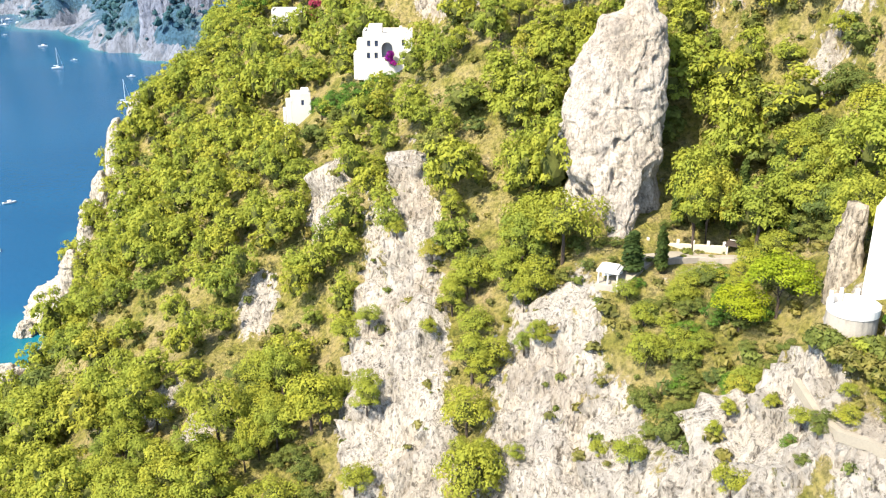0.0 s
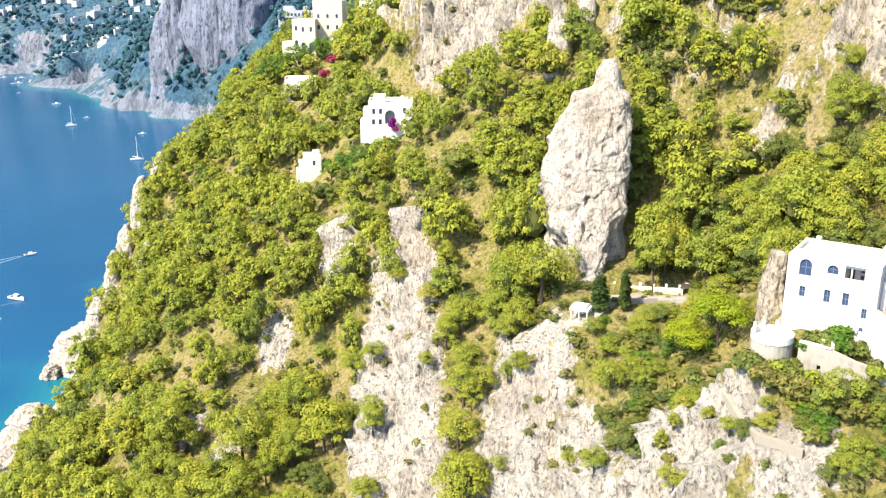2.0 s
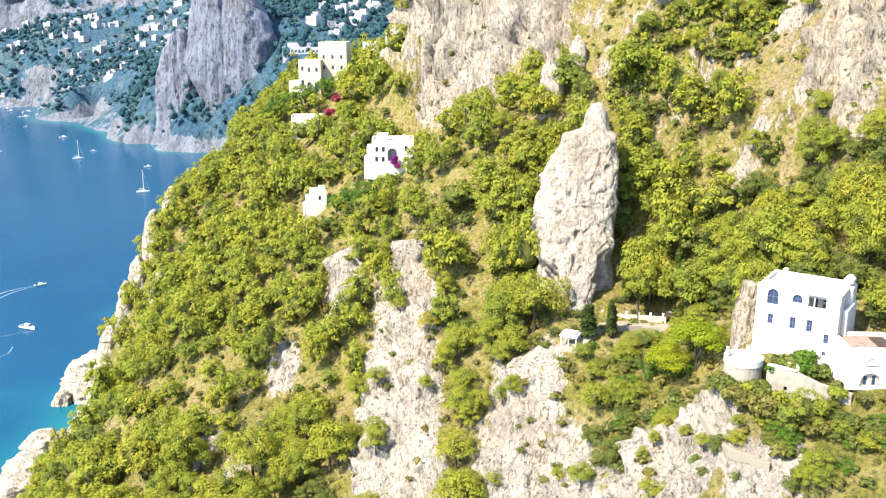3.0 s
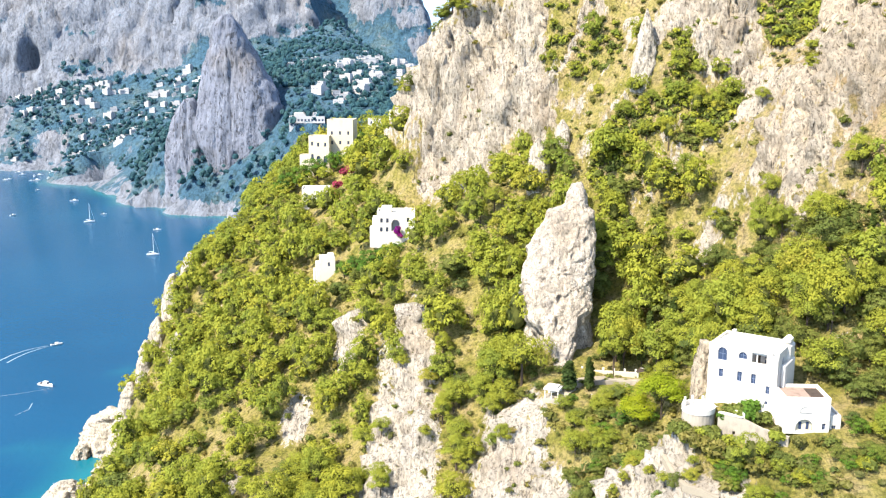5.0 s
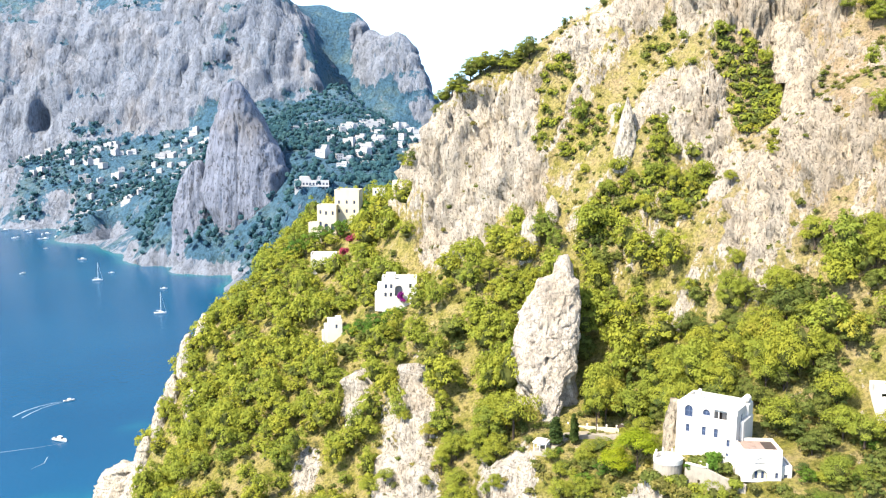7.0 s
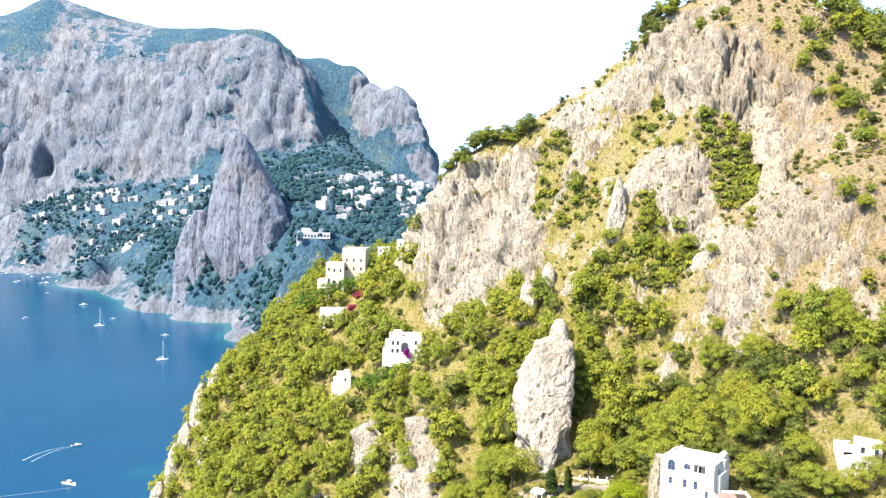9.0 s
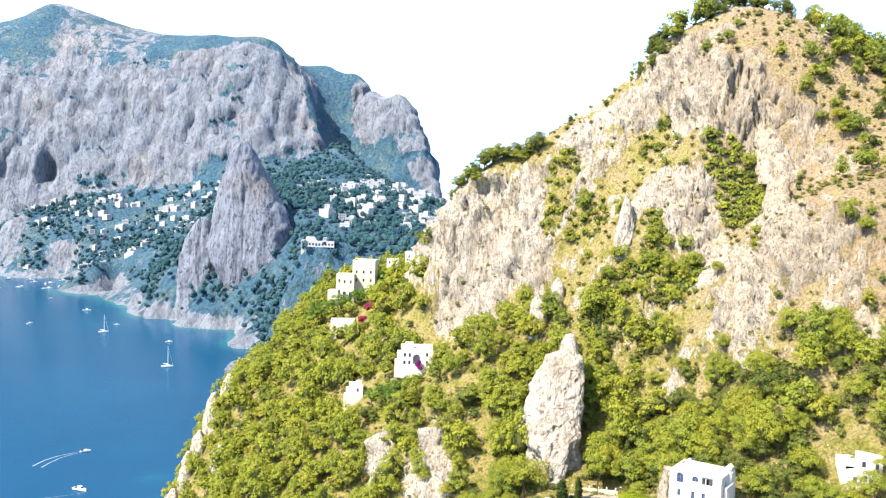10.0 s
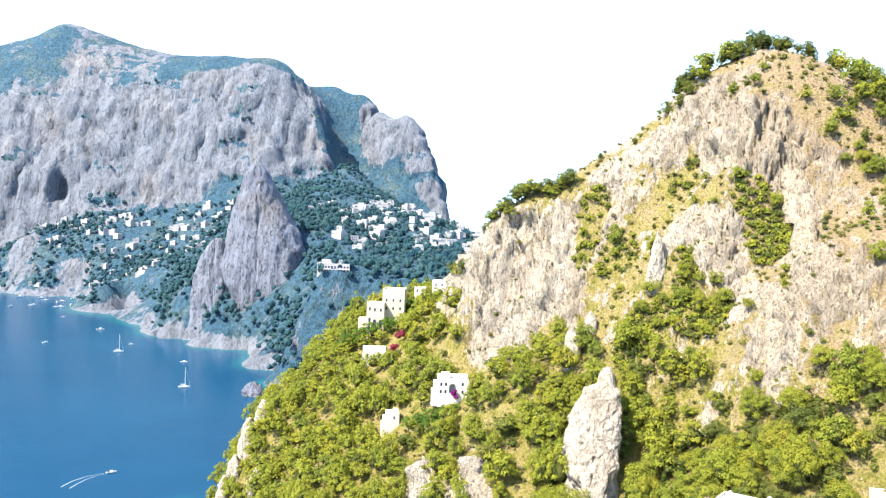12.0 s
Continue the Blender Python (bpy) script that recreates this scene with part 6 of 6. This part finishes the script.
draped("path", [(37, 131), (41, 134), (44, 131.5), (41, 127.5)], 0.7, 0.3, M_PATH, "pale terrace path under the pinnacle", "path")
terrace = thing("terrace", pose(33.5, 141.6, 86.4, 0, 0, -9), "cream terrace under the pinnacle with a parapet and posts", "terrace")
part("retaining_wall", boxed(0, 13.0, 0, 0.5, -1.5, 3.4, 0.05), M_CREAM, terrace)
part("paving", boxed(0, 13.0, 0.5, 4.2, 2.4, 2.62), M_PATH, terrace, "pale beaten paving")
part("end_wall", boxed(-0.4, 0.0, 0, 4.0, -1.5, 3.1, 0.05), M_CREAM, terrace)
for x in (0.2, 2.6, 5.0, 7.4, 9.8, 12.3):
    part("post", boxed(x, x + 0.45, 0.02, 0.47, 3.38, 4.1, 0.04), M_WHITE, terrace)
draped("terrace_wall", [(36, 135.6), (41, 136.4), (46, 134.6)], 0.25, 0.0, M_STONE, "low pale stone wall along the terrace path", "wall", 0.9)
shelter = thing("shelter", pose(46.2, 139.4, 87.6, 0, 0, -28), "dark-roofed open shelter at the end of the terrace", "shelter")
for x in (0.1, 2.3, 4.5):
    part("post", boxed(x - 0.1, x + 0.1, 0.0, 0.2, -0.5, 2.5), M_WHITE, shelter)
part("back_wall", boxed(0, 4.6, 2.2, 2.5, -0.5, 2.8), M_WHITE, shelter)
rf = boxed(-0.3, 4.9, -0.3, 2.7, 2.5, 2.7, 0.04)
part("roof", rf, M_DARKWOOD, shelter)

# ---- the far shore: hotel, town, woods ----
hotel = building("hotel", pose(-140.0, 748.0, 101.5, 0, 0, 4), 31.0, 13.0, 13.5, "long white terraced hotel with rows of windows on the far slope", "hotel", M_TOWN,
                 openings=tuple((2.2 + 3.0 * k, z, 1.8, 2.0, True) for z in (5.2, 9.0) for k in range(10)), roof_mat=M_TOWNROOF, frame_mat=M_DARKWOOD)
part("upper_floor", boxed(4, 24, 4, 12, 12.8, 16.4), M_TOWN, hotel)
part("parapet", boxed(-0.3, 31.3, -1.6, -0.1, 7.6, 8.4), M_TOWN, hotel)


def town_house_meshes(seed):
    r = np.random.default_rng(seed)
    w, d, h = r.uniform(10, 22), r.uniform(8, 12), r.uniform(4.5, 8.5)
    wall = boxed(0, w, 0, d, -6, h)
    roof = boxed(-0.2, w + 0.2, -0.2, d + 0.2, h, h + 0.5)
    if r.uniform() < 0.5:
        box(wall, w * 0.45, w * 0.95, d * 0.2, d * 0.9, h - 0.2, h + 3.0)
    win = []
    n = int(w / 3)
    for z in np.arange(1.6, h - 1.6, 3.2):
        for k in range(n):
            win.append(boxed(1.1 + k * 2.9, 2.2 + k * 2.9, -0.06, 0.3, z, z + 1.5))
    out = []
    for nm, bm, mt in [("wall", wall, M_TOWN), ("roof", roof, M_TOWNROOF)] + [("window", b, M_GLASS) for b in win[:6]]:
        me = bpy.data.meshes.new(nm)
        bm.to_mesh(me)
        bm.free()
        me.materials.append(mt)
        out.append((nm, me))
    return out


KINDS = [town_house_meshes(k) for k in range(7)]
rt = np.random.default_rng(77)


def town(n, x0, x1, y0, y1, group, near, spread=1.0):
    made = tries = 0
    while made < n and tries < n * 40:
        tries += 1
        x, y = rt.uniform(x0, x1), rt.uniform(y0, y1)
        i, j = far_cell(x, y)
        if FZ[i, j] < 12 or FS[i, j] > 1.0 or not near(x, y):
            continue
        s = rt.uniform(0.45, 0.88) * spread
        ob = thing("town_house", pose(x, y, float(FVZ[i, j]) + 1.0, 0, 0, rt.uniform(-40, 40)) @ Matrix.Diagonal((s, s, s, 1)), "small white flat-roofed house on the far slope", "house", group)
        for nm, me in KINDS[int(rt.integers(7))]:
            part(nm, me, None, ob)
        made += 1


town(110, -740, -400, 1245, 1500, "white houses above the harbour", lambda x, y: True)
town(160, -175, 40, 920, 1400, "white houses of the town", lambda x, y: x > -190 + (y - 990) * 0.10, 1.05)
town(10, -260, -150, 1010, 1300, "white houses of the town", lambda x, y: True, 0.9)

woods = []
for k in range(19000):
    x, y = rt.uniform(-940, 120), rt.uniform(470, 1620)
    i, j = far_cell(x, y)
    if FZ[i, j] < 12 or FCOVER[i, j] > 0.5 or fn[i, j] + rt.uniform(-0.35, 0.35) < (-0.30 if x > -420 else -0.16):
        continue
    woods.append((x, y, float(FVZ[i, j]) - 1.5, rt.uniform(2.0, 4.2), rt.uniform(0.8, 1.5)))
FAR_CLUMPS = [foliage(rng, [(rng.uniform(-1, 1), rng.uniform(-1, 1), rng.uniform(0.6, 1.6), rng.uniform(0.8, 1.3), 0.8) for _ in range(1)], 6, 0.5, 0.95) for _ in range(5)]
sow("far_wood", FAR_CLUMPS, woods, M_WOODS_HAZED, "woodland on the far slopes, painted haze-blue", "trees", M_WOODS_HAZED)


# ---- boats ----
def hull_mesh(L, B, H, mat):
    bm = bmesh.new()
    st = [(-0.5, 0.80, 0.9), (-0.2, 1.0, 0.95), (0.1, 0.98, 1.0), (0.35, 0.62, 1.08), (0.5, 0.04, 1.18)]
    rows = []
    for u, w, h in st:
        rows.append([bm.verts.new((L * u, s * B / 2 * w * k, z * H * h)) for s, k, z in ((-1, 1.0, 1.0), (-1, 0.86, 0.3), (-1, 0.35, -0.35), (1, 0.35, -0.35), (1, 0.86, 0.3), (1, 1.0, 1.0))])
    for a, b in zip(rows, rows[1:]):
        for j in range(5):
            bm.faces.new((a[j], b[j], b[j + 1], a[j + 1]))
        bm.faces.new((a[5], b[5], b[0], a[0]))
    bm.faces.new(rows[0])
    bm.faces.new(rows[-1][::-1])
    bmesh.ops.recalc_face_normals(bm, faces=bm.faces)
    return bm


def sailboat(x, y, turn, L, mast):
    ob = thing("sailboat", pose(x, y, 0, 0, 0, turn), "white sailing yacht at anchor with bare mast", "sailboat", "sailing yachts")
    part("hull", hull_mesh(L, L * 0.3, 1.3, M_HULL), M_HULL, ob)
    part("cabin", boxed(-L * 0.12, L * 0.22, -L * 0.08, L * 0.08, 1.2, 2.0, 0.15), M_HULL, ob)
    bm = bmesh.new()
    tube(bm, [(L * 0.06, 0, 1.2), (L * 0.06, 0, mast)], [0.24, 0.16], 6)
    part("mast", bm, M_HULL, ob)
    bm = bmesh.new()
    tube(bm, [(L * 0.06, 0, 3.0), (-L * 0.34, 0, 2.9)], [0.28, 0.24], 6)
    part("boom", bm, M_HULL, ob, "boom with furled white sail")
    bm = bmesh.new()
    tube(bm, [(L * 0.48, 0, 1.4), (L * 0.07, 0, mast * 0.96)], [0.12, 0.08], 4)
    part("forestay", bm, M_METAL, ob)


def motorboat(x, y, turn, L, tall=1.0):
    ob = thing("motorboat", pose(x, y, 0, 0, 0, turn), "small white motorboat on the water", "motorboat", "motorboats")
    part("hull", hull_mesh(L, L * 0.33, L * 0.12 * tall, M_HULL), M_HULL, ob)
    part("cabin", boxed(-L * 0.14, L * 0.16, -L * 0.1, L * 0.1, L * 0.1, L * 0.24 * tall, L * 0.02), M_HULL, ob)
    part("windscreen", boxed(L * 0.162, L * 0.175, -L * 0.09, L * 0.09, L * 0.13, L * 0.2 * tall), M_GLASS, ob)
    part("deck", boxed(-L * 0.4, -L * 0.16, -L * 0.11, L * 0.11, L * 0.108 * tall, L * 0.125 * tall), M_DARKWOOD, ob)


sailboat(-251, 701, 10, 10.5, 19.0)
sailboat(-370, 866, 15, 10.5, 19.5)
for x, y, a, L in ((-286, 822, 5, 7.5), (-374, 916, 20, 6.5), (-446, 1014, 10, 10), (-468, 906, 60, 7), (-532, 1108, 30, 6), (-625, 1214, 0, 7), (-224, 445, 35, 6.5), (-191, 284, 80, 5)):
    motorboat(x, y, a, L)
motorboat(-200, 376, -20, 8.8, 1.2)
for k in range(22):
    x, y = rt.uniform(-760, -545), rt.uniform(1190, 1318)
    if ISLAND.height(np.array([x]), np.array([y]))[0] < -4:
        motorboat(x, y, rt.uniform(-90, 90), rt.uniform(6, 11))


def wake(pts, w0, w1, label):
    bm = bmesh.new()
    n = len(pts)
    rows = []
    for k, (x, y) in enumerate(pts):
        a, b = Vector(pts[max(0, k - 1)]), Vector(pts[min(n - 1, k + 1)])
        d = (b - a).normalized()
        w = w0 + (w1 - w0) * k / (n - 1)
        rows.append((bm.verts.new((x - d.y * w, y + d.x * w, 0.05)), bm.verts.new((x + d.y * w, y - d.x * w, 0.05))))
    for a, b in zip(rows, rows[1:]):
        bm.faces.new((a[0], b[0], b[1], a[1]))
    bmesh.ops.recalc_face_normals(bm, faces=bm.faces)
    me = bpy.data.meshes.new("wake")
    bm.to_mesh(me)
    bm.free()
    me.materials.append(M_FOAM)
    tagged(new("wake", me), label, "wake", kind="stuff")


wake([(-228, 443), (-232, 440), (-237, 434), (-241, 425), (-243, 414)], 0.15, 0.45, "white foam wake trailing a motorboat")
wake([(-236, 352), (-222, 358), (-206, 366), (-196, 373)], 0.22, 0.06, "thin fading foam line on the water")
wake([(-196, 352), (-194, 344), (-197, 336)], 0.2, 0.08, "thin fading foam line on the water")
wake([(-227, 442), (-230, 438), (-234, 430), (-236, 421), (-237, 412)], 0.15, 0.4, "white foam wake trailing a motorboat")
# broken foam along the shore
foam_v, foam_f = [], []
rf2 = np.random.default_rng(5)
for k in range(110):
    y = rf2.uniform(215, 268)
    x = float(np.interp(y, (215, 221, 244, 262, 275, 289, 300), (-137, -137, -135, -146, -150, -153, -148))) + rf2.normal(1.0, 1.6)
    a, r = rf2.uniform(0, 6.28), rf2.uniform(0.2, 0.8)
    b = len(foam_v)
    foam_v += [(x + r * rf2.uniform(0.5, 1.2) * math.cos(a + q), y + r * rf2.uniform(0.5, 1.2) * math.sin(a + q), 0.04 + 0.0004 * k) for q in (0, 1.26, 2.51, 3.77, 5.03)]
    foam_f.append(tuple(range(b, b + 5)))
tagged(new("shore_foam", mesh_of("shore_foam", foam_v, foam_f, False, (M_FOAM,))), "white foam around the shore rocks", "foam", kind="stuff")
